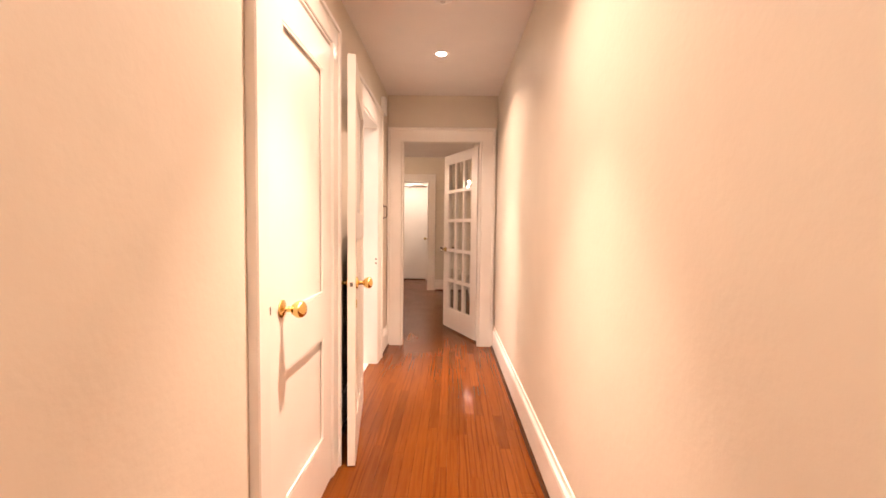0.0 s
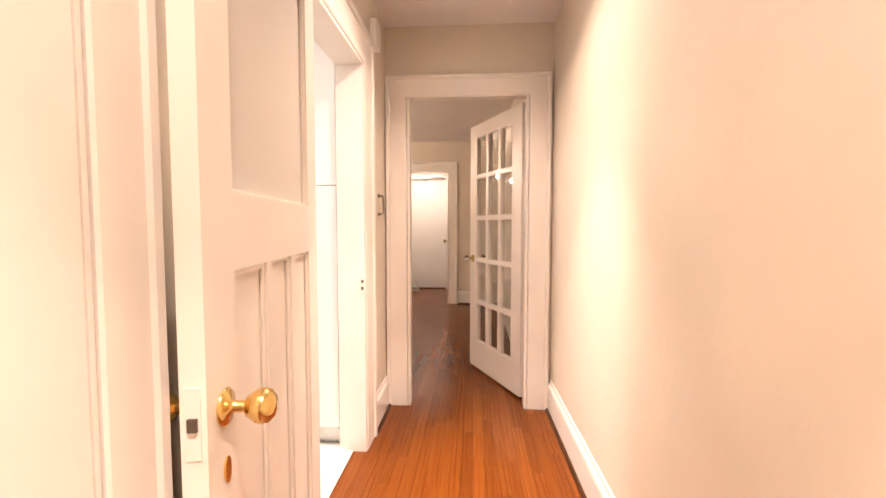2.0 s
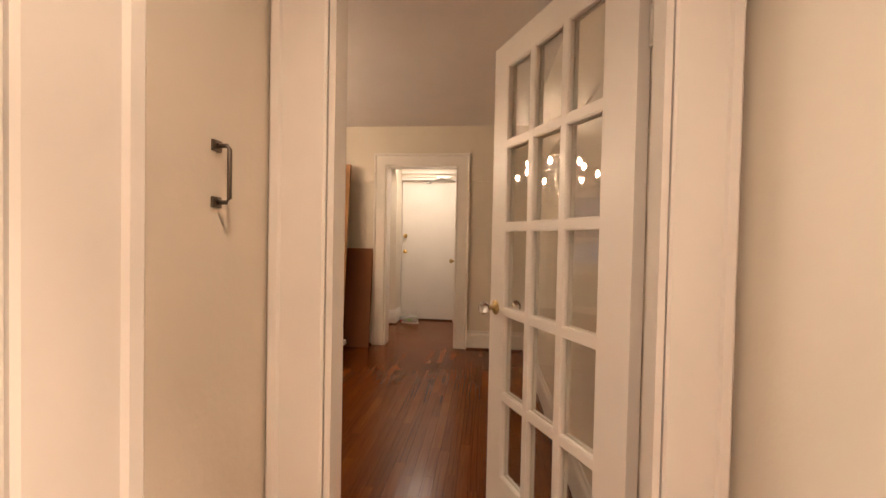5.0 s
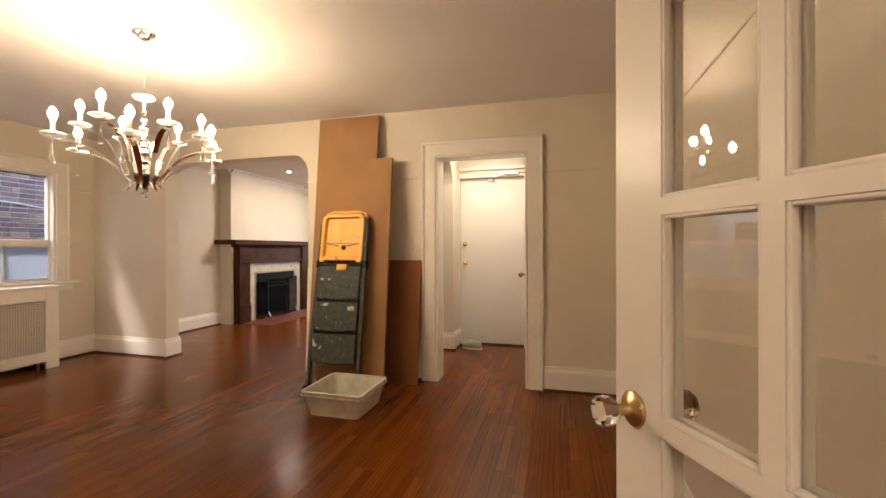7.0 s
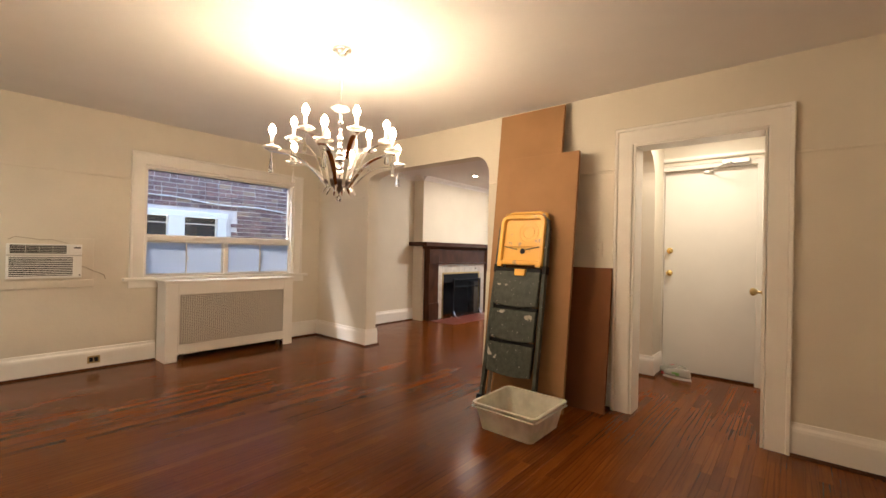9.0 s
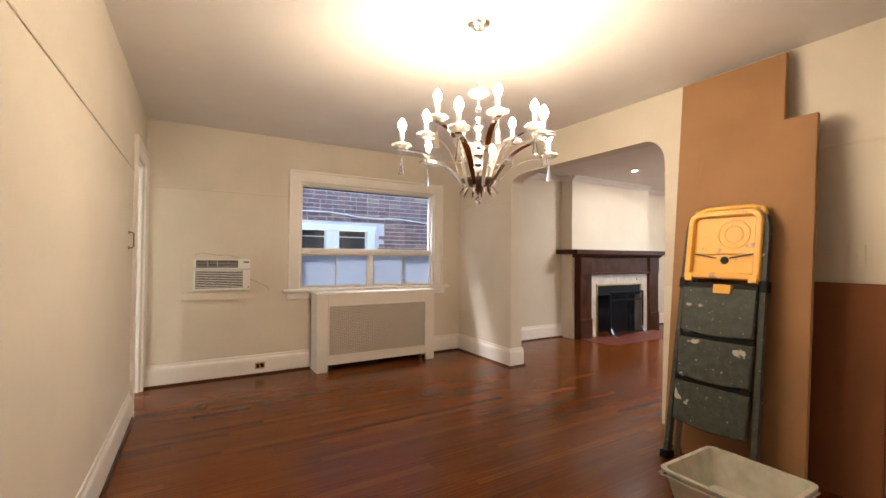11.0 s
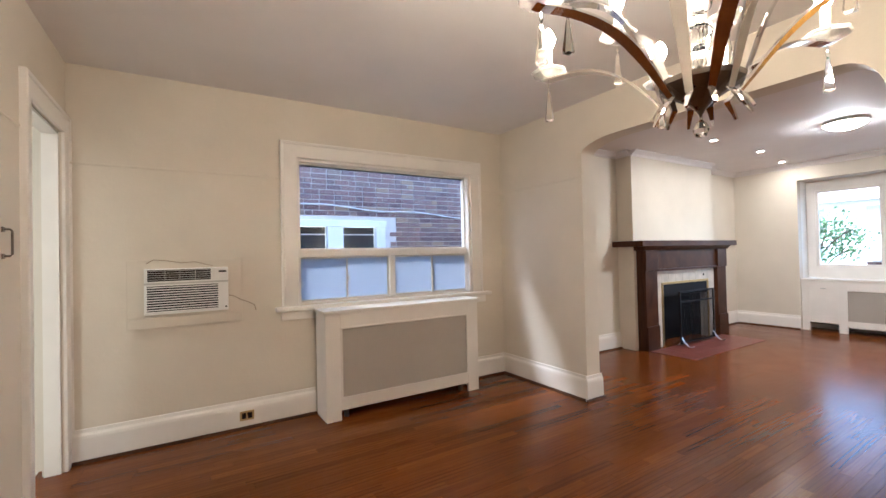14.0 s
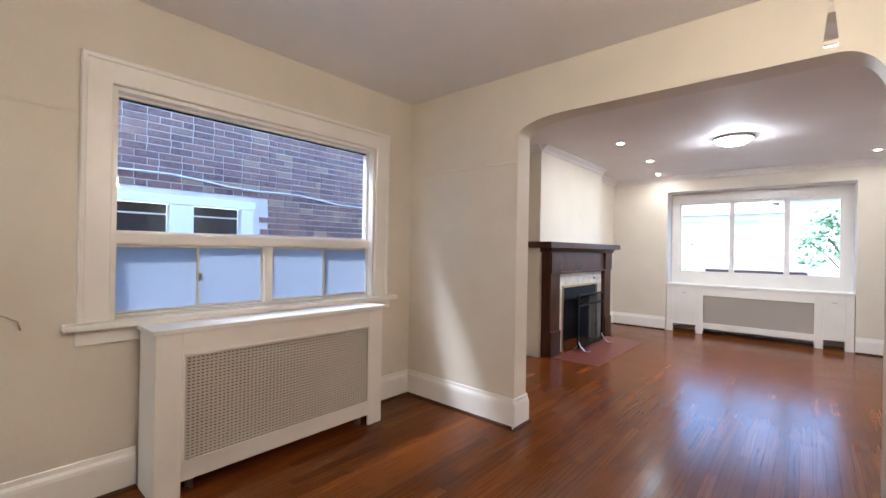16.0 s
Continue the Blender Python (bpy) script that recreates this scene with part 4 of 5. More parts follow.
def leaning_box(x0, x1, foot, head, z, thick, mat, label, twist=0.0):
    """A flat folded carton: its foot stands at y foot, its head leans at y head."""
    tilt = math.degrees(math.asin((head - foot) / z))
    c = thing("cardboard_carton", label, "cardboard", pose((x0 + x1) / 2, foot, 0.0, -tilt, twist, 0), "flattened cartons")
    w = (x1 - x0) / 2
    bm = bmesh.new()
    box(bm, -w, w, 0, thick, 0, z, 0.004)
    b = part("body", bm, mat, c)
    bm = bmesh.new()
    box(bm, -w + 0.002, w - 0.002, thick * 0.46, thick * 0.54, z - 0.001, z + 0.0015)
    part("flap_seam", bm, CARD_DARK, c)
    return c


leaning_box(-2.055, -1.445, 7.74, 7.985, 2.465, 0.035, CARD, "tall flattened brown cardboard carton leaning on the wall")
leaning_box(-1.9, -1.278, 7.68, 7.905, 2.045, 0.035, CARD, "shorter flattened brown cardboard carton leaning on another")
leaning_box(-1.48, -1.045, 7.9, 8.03, 1.11, 0.03, CARD_DARK, "low dark reddish cardboard carton leaning beside the doorway")

wb = thing("pale_board", "narrow cream-painted board leaning on the wall beside the archway", "board", pose(-2.155, north(-2.155) - 0.052, 0.0, -2.1, 0, 0))
block("plank", paint("cream_board_paint", (0.74, 0.7, 0.58), 0.45, 0.05, 0.06), wb, (-0.088, 0.088, 0, 0.012, 0, 1.02), 0.002)

# folded step ladder
lp = Mat("ladder_green_plastic", (0.045, 0.055, 0.045), 0.6)
v = lp.coords()
spl, fleck = lp.noise(v, 8, 3, 0.5, 0.3), lp.noise(v, 42, 2, 0.5)
blot = lp.ramp(spl, (0.66, (0, 0, 0)), (0.69, (1, 1, 1)))
dots = lp.ramp(fleck, (0.69, (0, 0, 0)), (0.72, (0.8, 0.8, 0.8)))
dust = lp.ramp(lp.noise(v, 22, 5, 0.65), (0.3, (0.02, 0.025, 0.02)), (0.75, (0.075, 0.085, 0.068)))
lp.to("Base Color", lp.mix(dots, lp.mix(blot, dust, (0.48, 0.45, 0.38)), (0.35, 0.34, 0.29)))
lp.bump(spl, 0.2, 0.004)
LADDER = lp.m
yp = Mat("yellow_plastic", (0.75, 0.4, 0.04), 0.45)
v = yp.coords()
yp.to("Base Color", yp.mix(yp.ramp(yp.noise(v, 14, 4), (0.62, (0, 0, 0)), (0.7, (1, 1, 1))), yp.mix(yp.noise(v, 5), (0.72, 0.37, 0.04), (0.8, 0.46, 0.07)), (0.35, 0.24, 0.12)))
YELLOW = yp.m
LH = 1.55
ld = thing("step_ladder", "folded dark green step ladder with a yellow top, paint-splashed", "step ladder", pose(-1.675, 7.53, 0.0, -math.degrees(math.asin(0.26 / LH)), 0, 0))
for s in (-1, 1):
    bm = bmesh.new()
    sweep(bm, [Vector((s * 0.232, 0, 0.012)), Vector((s * 0.226, 0.0, 0.6)), Vector((s * 0.216, 0.0, 1.42)), Vector((s * 0.2, 0.0, 1.5)), Vector((s * 0.15, 0.0, 1.53))], 0.013, 0.022, Vector((1, 0, 0)))
    part("rail", bm, LADDER, ld)
    bm = bmesh.new()
    sweep(bm, [Vector((s * 0.205, 0.055, 0.03)), Vector((s * 0.19, 0.05, 1.42))], 0.011, 0.014, Vector((1, 0, 0)))
    part("rear_leg", bm, STEEL, ld)
    bm = bmesh.new()
    box(bm, s * 0.235 - 0.024, s * 0.235 + 0.024, -0.04, 0.045, 0, 0.05, 0.008)
    part("foot", bm, BLACK, ld, "black rubber foot")
    block("bracket", BLACK, ld, (s * 0.222 - 0.018, s * 0.222 + 0.018, -0.026, 0.03, 1.055, 1.12), 0.005)


def bowed_panel(bm, w_top, w_low, y, t, z0, z1, sag):
    """A thin tread seen flat: wider above, its lower edge bowed downwards, front edges rounded."""
    n = 12
    rows = []
    for yy, inset in ((y + t, 0.0), (y + 0.006, 0.0), (y, 0.006)):
        top = [bm.verts.new(((w_top - inset) * (2 * i / n - 1), yy, z1 - inset)) for i in range(n + 1)]
        low = [bm.verts.new(((w_low - inset) * (1 - 2 * i / n), yy, z0 + inset - sag * (1 - (1 - 2 * i / n) ** 2))) for i in range(n + 1)]
        rows.append(top + low)
    for a, b in zip(rows, rows[1:]):
        for i in range(len(a)):
            j = (i + 1) % len(a)
            bm.faces.new((a[i], a[j], b[j], b[i]))
    bm.faces.new(rows[-1])
    bm.faces.new(rows[0][::-1])


for z0, z1 in ((0.255, 0.485), (0.525, 0.755), (0.795, 1.065)):
    bm = bmesh.new()
    bowed_panel(bm, 0.203, 0.196, -0.045, 0.03, z0, z1, 0.018)
    tread = part("step", bm, LADDER, ld, "paint-splashed grey-green tread")
    block("tread_edge", BLACK, tread, (-0.2, 0.2, -0.03, -0.012, z1, z1 + 0.03), 0.006, "black strip filling the gap over the tread")


def rounded_frame(bm, hw, z0, z1, w, y0, y1, r):
    """A rectangular rim with rounded upper corners, of member width w."""
    def loop(k, y):
        out = [(-hw + k, z0 + k), (hw - k, z0 + k)]
        for i in range(7):
            a = radians(15 * i)
            out.append((hw - r + (r - k) * math.cos(a), z1 - r + (r - k) * math.sin(a)))
        for i in range(7):
            a = radians(90 + 15 * i)
            out.append((-hw + r + (r - k) * math.cos(a), z1 - r + (r - k) * math.sin(a)))
        return [bm.verts.new((x, y, z)) for x, z in out]
    loops = [loop(0, y1), loop(0, y0 + 0.006), loop(0.006, y0), loop(w - 0.006, y0), loop(w, y0 + 0.008), loop(w, y1)]
    for a, b in zip(loops, loops[1:]):
        for i in range(len(a)):
            j = (i + 1) % len(a)
            bm.faces.new((a[i], a[j], b[j], b[i]))


bm = bmesh.new()
box(bm, -0.188, 0.188, -0.012, 0.018, 1.135, 1.52, 0.012)
tray = part("top_tray", bm, YELLOW, ld, "yellow plastic top tray")
bm = bmesh.new()
rounded_frame(bm, 0.205, 1.12, 1.535, 0.036, -0.045, 0.0, 0.07)
part("rim", bm, YELLOW, tray)
# dark disc on the tray face paints the shade of a hole
bm = bmesh.new()
lathe(bm, [(0, 0), (0.022, 0), (0.022, 0.004), (0, 0.004)], 20, pose(0.01, -0.0125, 1.235, 90))
part("hole", bm, DARK, tray)
bm = bmesh.new()
for r0 in (0.05, 0.085):
    tube(bm, [Vector((0.05 + r0 * math.cos(a), -0.012, 1.39 + r0 * math.sin(a))) for a in (2 * math.pi * i / 28 for i in range(29))], 0.003, 6)
part("ring_ridge", bm, YELLOW, tray)
bm = bmesh.new()
box(bm, -0.17, 0.17, -0.022, -0.01, 1.272, 1.28, 0.002)
part("ledge", bm, YELLOW, tray)
for s in (-1, 1):
    bm = bmesh.new()
    tube(bm, [Vector((s * 0.16, -0.022, 1.272)), Vector((s * 0.04, -0.02, 1.248))], 0.0035, 6)
    part("ridge", bm, LADDER, tray)
    block("clip", YELLOW, tray, (s * 0.175 - 0.022, s * 0.175 + 0.022, -0.05, -0.02, 1.1, 1.15), 0.006)
block("hook", YELLOW, ld, (-0.02, 0.075, -0.06, -0.02, 1.03, 1.085), 0.006, "yellow plastic catch")
bm = bmesh.new()
tube(bm, [Vector((-0.2, 0.012, 1.5)), Vector((-0.185, 0.012, 1.545)), Vector((-0.12, 0.012, 1.562)), Vector((0.12, 0.012, 1.562)), Vector((0.185, 0.012, 1.545)), Vector((0.2, 0.012, 1.5))], 0.014, 8)
part("top_bar", bm, YELLOW, ld, "paint-worn yellow grip bar", True)

# plastic tub
tm = Mat("milky_plastic", (0.55, 0.52, 0.44), 0.45)
tm.b.inputs["Subsurface Weight"].default_value = 0.1
v = tm.coords()
tm.to("Base Color", tm.mix(tm.ramp(tm.noise(v, 9, 4), (0.4, (0, 0, 0)), (0.75, (1, 1, 1))), (0.62, 0.59, 0.5), (0.42, 0.4, 0.33)))
tub = thing("plastic_tub", "empty milky plastic storage tub on the floor", "tub", pose(-1.403, 7.267, 0.0))


def tub_shell(bm):
    def loop(hx, hy, z, r=0.035):
        out = []
        for cx, cy, a0 in ((hx - r, hy - r, 0), (-hx + r, hy - r, 90), (-hx + r, -hy + r, 180), (hx - r, -hy + r, 270)):
            for i in range(5):
                a = radians(a0 + 22.5 * i)
                out.append(bm.verts.new((cx + r * math.cos(a), cy + r * math.sin(a), z)))
        return out
    loops = [loop(0.195, 0.195, 0.0), loop(0.23, 0.23, 0.172), loop(0.247, 0.247, 0.172, 0.045), loop(0.247, 0.247, 0.182, 0.045), loop(0.226, 0.226, 0.182), loop(0.191, 0.191, 0.004)]
    for a, b in zip(loops, loops[1:]):
        for i in range(len(a)):
            j = (i + 1) % len(a)
            bm.faces.new((a[i], a[j], b[j], b[i]))
    bm.faces.new(loops[0][::-1])
    bm.faces.new(loops[-1])


bm = bmesh.new()
tub_shell(bm)
part("shell", bm, tm.m, tub)
bm = bmesh.new()
for s in (-1, 1):
    box(bm, s * 0.24 - 0.008, s * 0.24 + 0.008, -0.23, 0.23, 0.148, 0.156, 0.003)
    box(bm, -0.23, 0.23, s * 0.24 - 0.008, s * 0.24 + 0.008, 0.148, 0.156, 0.003)
part("rib", bm, tm.m, tub)


# shoes by the entrance
def shoe(x, y, turn, body, sole, stripe):
    sh = thing("sneaker", "worn multicoloured running shoe on the entrance floor", "shoe", pose(x, y, 0, 0, 0, turn), "pair of shoes")
    def section(scale, z0, z1, mat, name, cut=1.0):
        bm = bmesh.new()
        rings = []
        for k in range(6):
            f = k / 5
            z = z0 + (z1 - z0) * f
            ring = []
            for i in range(20):
                a = 2 * math.pi * i / 20
                lx = 0.138 * math.cos(a)
                wy = 0.047 * math.sin(a) * (1 + 0.18 * math.cos(a)) * scale
                taper = 1 - 0.42 * f * f
                top = z if lx < 0.02 else z0 + (z - z0) * (1 - 0.55 * (lx - 0.02) / 0.118)
                ring.append(bm.verts.new((lx * scale * (1 - 0.06 * f), wy * taper, top)))
            rings.append(ring)
        for a, b in zip(rings, rings[1:]):
            for i in range(20):
                bm.faces.new((a[i], a[(i + 1) % 20], b[(i + 1) % 20], b[i]))
        bm.faces.new(rings[0][::-1])
        bm.faces.new(rings[-1])
        return part(name, bm, mat, sh, "", True)
    section(1.03, 0, 0.026, sole, "sole")
    section(0.97, 0.026, 0.1, body, "upper")
    bm = bmesh.new()
    for i in range(4):
        box(bm, 0.0 + i * 0.022, 0.01 + i * 0.022, -0.028, 0.028, 0.096 - i * 0.009, 0.101 - i * 0.009, 0.002)
    part("laces", bm, sole, sh)
    for s in (-1, 1):
        block("stripe", stripe, sh, (-0.04, 0.03, s * 0.041 - 0.003, s * 0.041 + 0.003, 0.035, 0.065), 0.002)


CLOTH_GREY, CLOTH_WHITE = paint("grey_mesh_cloth", (0.5, 0.48, 0.42), 0.8, 0.3), paint("white_rubber", (0.7, 0.68, 0.62), 0.6)
CLOTH_RED, CLOTH_GREEN = paint("red_cloth", (0.5, 0.05, 0.06), 0.7), paint("green_cloth", (0.2, 0.42, 0.12), 0.7)
shoe(-0.9, 9.5, 172, CLOTH_GREY, CLOTH_RED, CLOTH_WHITE)
shoe(-0.84, 9.38, 163, CLOTH_GREY, CLOTH_WHITE, CLOTH_GREEN)

# ---- fireplace ----
fp = thing("fireplace", "dark stained oak mantelpiece with pale tile surround", "fireplace", pose(LW + 0.002, 10.055, 0.0))
FX, FW = 0.335, 1.975
TILE = paint("pale_marble_tile", (0.55, 0.5, 0.43), 0.3, 0.22, 0.05, 6)
for y0, y1 in ((0, 0.25), (FW - 0.25, FW)):
    block("pilaster", MANTEL, fp, (0.02, FX, y0, y1, 0, 1.235), 0.004)
    block("plinth", MANTEL, fp, (FX, FX + 0.016, y0 - 0.004, y1 + 0.004, 0, 0.3), 0.006)
    block("cap", MANTEL, fp, (FX, FX + 0.014, y0 - 0.003, y1 + 0.003, 0.985, 1.235), 0.005)
block("frieze", MANTEL, fp, (0.2, FX - 0.02, 0.25, FW - 0.25, 0.97, 1.235), 0.004)
block("architrave", MANTEL, fp, (FX - 0.02, FX + 0.006, 0.25, FW - 0.25, 0.97, 1.0), 0.006)
bm = bmesh.new()
extrude_profile(bm, [(0, 1.235), (FX + 0.012, 1.235), (FX + 0.02, 1.255), (FX + 0.05, 1.285), (0, 1.285)], -0.05, FW + 0.05, Matrix(((0, 1, 0, 0), (1, 0, 0, 0), (0, 0, 1, 0), (0, 0, 0, 1))))
part("bed_mould", bm, MANTEL, fp)
bm = bmesh.new()
box(bm, 0.0, FX + 0.085, -0.17, FW + 0.16, 1.285, 1.356, 0.006)
part("shelf", bm, MANTEL, fp, "thick dark oak mantel shelf")
ty0, ty1, fy0, fy1, fz = 0.25, FW - 0.25, 0.44, FW - 0.45, 0.79
TX = FX - 0.05


def tiles(y0, y1, z0, z1, n, vertical):
    for i in range(n):
        bm = bmesh.new()
        if vertical:
            a, b = z0 + (z1 - z0) * i / n, z0 + (z1 - z0) * (i + 1) / n
            box(bm, 0.19, TX, y0 + 0.001, y1 - 0.001, a + 0.001, b - 0.001, 0.0015)
        else:
            a, b = y0 + (y1 - y0) * i / n, y0 + (y1 - y0) * (i + 1) / n
            box(bm, 0.19, TX, a + 0.001, b - 0.001, z0 + 0.001, z1 - 0.001, 0.0015)
        part("tile", bm, TILE, fp)


tiles(ty0, fy0, 0, fz, 5, True)
tiles(fy1, ty1, 0, fz, 5, True)
tiles(ty0, ty1, fz, 0.97, 9, False)
bm = bmesh.new()
for q in ((fy0 - 0.03, fy0, 0, fz), (fy1, fy1 + 0.03, 0, fz), (fy0 - 0.03, fy1 + 0.03, fz, fz + 0.03)):
    box(bm, TX, TX + 0.012, *q, 0.003)
part("fire_frame", bm, OLDBRASS, fp, "dull brass frame round the firebox")
bm = bmesh.new()
for q in ((0.03, 0.05, fy0, fy1, 0, fz), (0.05, 0.19, fy0 - 0.02, fy0, 0, fz), (0.05, 0.19, fy1, fy1 + 0.02, 0, fz), (0.05, 0.19, fy0, fy1, fz, fz + 0.02)):
    box(bm, *q)
part("firebox", bm, BLACK, fp, "black firebox")
block("hood", BLACK, fp, (TX - 0.02, TX - 0.002, fy0, fy1, fz - 0.16, fz), 0.004)
block("damper_knob", BLACK, fp, (TX, TX + 0.012, 1.42, 1.445, 0.87, 0.895), 0.004)
ht = thing("hearth", "dark red tiled hearth set in the wooden floor", "hearth", pose(LW + 0.335, 10.09, 0.0), kind="structure")
HT = paint("red_quarry_tile", (0.16, 0.045, 0.032), 0.35, 0.25, 0.1, 8)
for i in range(3):
    for j in range(12):
        bm = bmesh.new()
        box(bm, 0.012 + i * 0.178, 0.188 + i * 0.178, j * 0.147, j * 0.147 + 0.144, -0.01, 0.006, 0.0015)
        part("tile", bm, HT, ht)
fs = thing("fire_screen", "black mesh fire screen standing on curled feet", "fire screen", pose(LW + 0.44, 10.6, 0.006))
SW, SH = 0.84, 0.7
bm = bmesh.new()
frame_ring(bm, -0.008, 0.008, 0, SW, 0.03, SH, 0.022)
box(bm, -0.007, 0.007, 0.02, SW - 0.02, 0.55, 0.572)
part("frame", bm, BLACK, fs)
msh = Mat("black_wire_mesh", (0.008, 0.008, 0.009), 0.7)
msh.b.inputs["Specular IOR Level"].default_value = 0.1
tr, mx = msh.n.new("ShaderNodeBsdfTransparent"), msh.n.new("ShaderNodeMixShader")
mx.inputs[0].default_value = 0.4
msh.l.new(tr.outputs[0], mx.inputs[1])
msh.l.new(msh.b.outputs[0], mx.inputs[2])
msh.l.new(mx.outputs[0], msh.n["Material Output"].inputs["Surface"])
bm = bmesh.new()
box(bm, -0.002, 0.002, 0.022, SW - 0.022, 0.052, SH - 0.022)
part("mesh", bm, msh.m, fs, "fine black wire mesh")
for y in (0.03, SW - 0.03):
    bm = bmesh.new()
    sweep(bm, [Vector((-0.06, y, 0.008)), Vector((-0.02, y, 0.04)), Vector((0.0, y, 0.12)), Vector((0.03, y, 0.06)), Vector((0.08, y, 0.012)), Vector((0.13, y, 0.008)), Vector((0.145, y, 0.025))], 0.012, 0.004, Vector((0, 1, 0)))
    part("foot", bm, STEEL, fs, "curled steel foot")
ot = thing("wall_outlet", "white socket plate on the living room baseboard", "socket", pose(LW + 0.02, 12.3, 0.1))
block("plate", WHITE, ot, (0, 0.004, -0.036, 0.036, -0.055, 0.055), 0.002)
block("receptacle", GRILLE, ot, (0.004, 0.006, -0.015, 0.015, -0.035, 0.035), 0.002)

# ---- front window and its radiator cover ----
w2 = thing("window_2", "wide white three-light front window in a shallow recess", "window", pose(0, LN + 0.1, 0), kind="structure")
bm = bmesh.new()
box(bm, BAY0 - 0.06, BAY0, 0.02, 0.34, -0.02, BAYZ + 0.06)
box(bm, BAY1, BAY1 + 0.06, 0.02, 0.34, -0.02, BAYZ + 0.06)
box(bm, BAY0, BAY1, 0.02, 0.34, BAYZ, BAYZ + 0.06)
box(bm, BAY0, BAY1, 0.26, 0.34, -0.02, 0.76)
part("recess", bm, TRIM, w2, "white painted recess")
bm = bmesh.new()
box(bm, BAY0 + 0.004, BAY1 - 0.004, 0.22, 0.3, BAYZ - 0.15, BAYZ - 0.003)
box(bm, BAY0 + 0.004, BAY0 + 0.11, 0.22, 0.3, 0.77, BAYZ - 0.15)
box(bm, BAY1 - 0.11, BAY1 - 0.004, 0.22, 0.3, 0.77, BAYZ - 0.15)
part("surround", bm, TRIM, w2)
gx0, gx1, gz0, gz1 = BAY0 + 0.11, BAY1 - 0.11, 0.83, BAYZ - 0.15
cuts = [gx0, -3.41, -2.74, gx1]
bm = bmesh.new()
box(bm, gx0, gx1, 0.215, 0.275, 0.76, 0.93, 0.004)
part("sill_rail", bm, TRIM, w2)
for i, (a, b) in enumerate(zip(cuts, cuts[1:])):
    bm = bmesh.new()
    y = 0.0 if i != 1 else 0.02
    for q in ((a, a + 0.035, 0.93, gz1), (b - 0.035, b, 0.93, gz1), (a + 0.035, b - 0.035, 0.93, 0.965), (a + 0.035, b - 0.035, gz1 - 0.04, gz1)):
        box(bm, q[0], q[1], 0.235 + y, 0.265 + y, q[2], q[3], 0.003)
    s = part("sash", bm, TRIM, w2)
    bm = bmesh.new()
    box(bm, a + 0.038, b - 0.038, 0.248 + y, 0.252 + y, 0.962, gz1 - 0.038)
    p = part("pane", bm, PANE, s, "clear glass pane")
    p.visible_shadow = False
    bm = bmesh.new()
    for k in (1, 2, 3):
        z = 0.965 + (gz1 - 1.005) * k / 4
        box(bm, a + 0.038, b - 0.038, 0.256 + y, 0.262 + y, z - 0.004, z + 0.004)
    part("glazing_bar", bm, STEEL, s, "thin grey glazing bar")
bm = bmesh.new()
box(bm, BAY0 + 0.003, BAY1 - 0.003, -0.08, 0.225, 0.735, 0.765, 0.006)
part("window_sill", bm, TRIM, w2)
r2 = thing("radiator_cover", "long white radiator cover under the front window", "radiator cover", pose(0, LN + 0.03, 0))
X0, X1 = BAY0 + 0.006, BAY1 - 0.006
for a, b in ((X0, X0 + 0.09), (-3.83, -3.735), (-2.43, -2.335), (X1 - 0.09, X1)):
    block("post", TRIM, r2, (a, b, 0, 0.02, 0, 0.735), 0.003)
for a, b, lo in ((X0 + 0.09, -3.83, 0.12), (-2.335, X1 - 0.09, 0.12)):
    block("side_panel", TRIM, r2, (a, b, 0.002, 0.02, lo, 0.735), 0.002)
    block("bead", TRIM, r2, (a + 0.02, b - 0.02, -0.004, 0.004, lo + 0.012, lo + 0.026), 0.002)
    block("handle", STEEL, r2, ((a + b) / 2 - 0.03, (a + b) / 2 + 0.03, -0.012, 0.002, 0.62, 0.632), 0.003)
block("top_rail", TRIM, r2, (-3.735, -2.43, 0.0, 0.02, 0.6, 0.735), 0.003)
block("bottom_rail", TRIM, r2, (-3.735, -2.43, 0.0, 0.02, 0.09, 0.18), 0.003)
bm = bmesh.new()
n = 40
for i in range(n + 1):
    z = 0.182 + 0.416 * i / n
    box(bm, -3.733, -2.432, 0.009, 0.012, z - 0.003, z + 0.003)
n = 80
for i in range(n + 1):
    x = -3.733 + 1.301 * i / n
    box(bm, x - 0.0036, x + 0.0036, 0.012, 0.014, 0.182, 0.598)
part("grille", bm, GRILLE, r2, "beige metal lattice")
# same near-black block for the shaded hollow under the front window
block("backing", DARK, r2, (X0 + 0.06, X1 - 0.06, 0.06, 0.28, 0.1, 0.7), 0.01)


# ---- outside ----
def brick_material(name, own):
    m = Mat(name, rough=0.85)
    rnd = m.n.new("ShaderNodeObjectInfo").outputs["Random"] if own else m.n.new("ShaderNodeNewGeometry").outputs["Random Per Island"]
    base = m.ramp(rnd, (0.0, (0.06, 0.026, 0.034)), (0.25, (0.125, 0.056, 0.058)), (0.5, (0.19, 0.092, 0.08)), (0.8, (0.11, 0.062, 0.066)), (1.0, (0.33, 0.22, 0.13)))
    g = m.noise(m.world_coords(), 28, 4)
    m.to("Base Color", m.mix(m.ramp(g, (0.35, (0, 0, 0)), (0.7, (0.6, 0.6, 0.6))), base, (0.25, 0.19, 0.17)))
    m.bump(g, 0.4, 0.006)
    return m.m


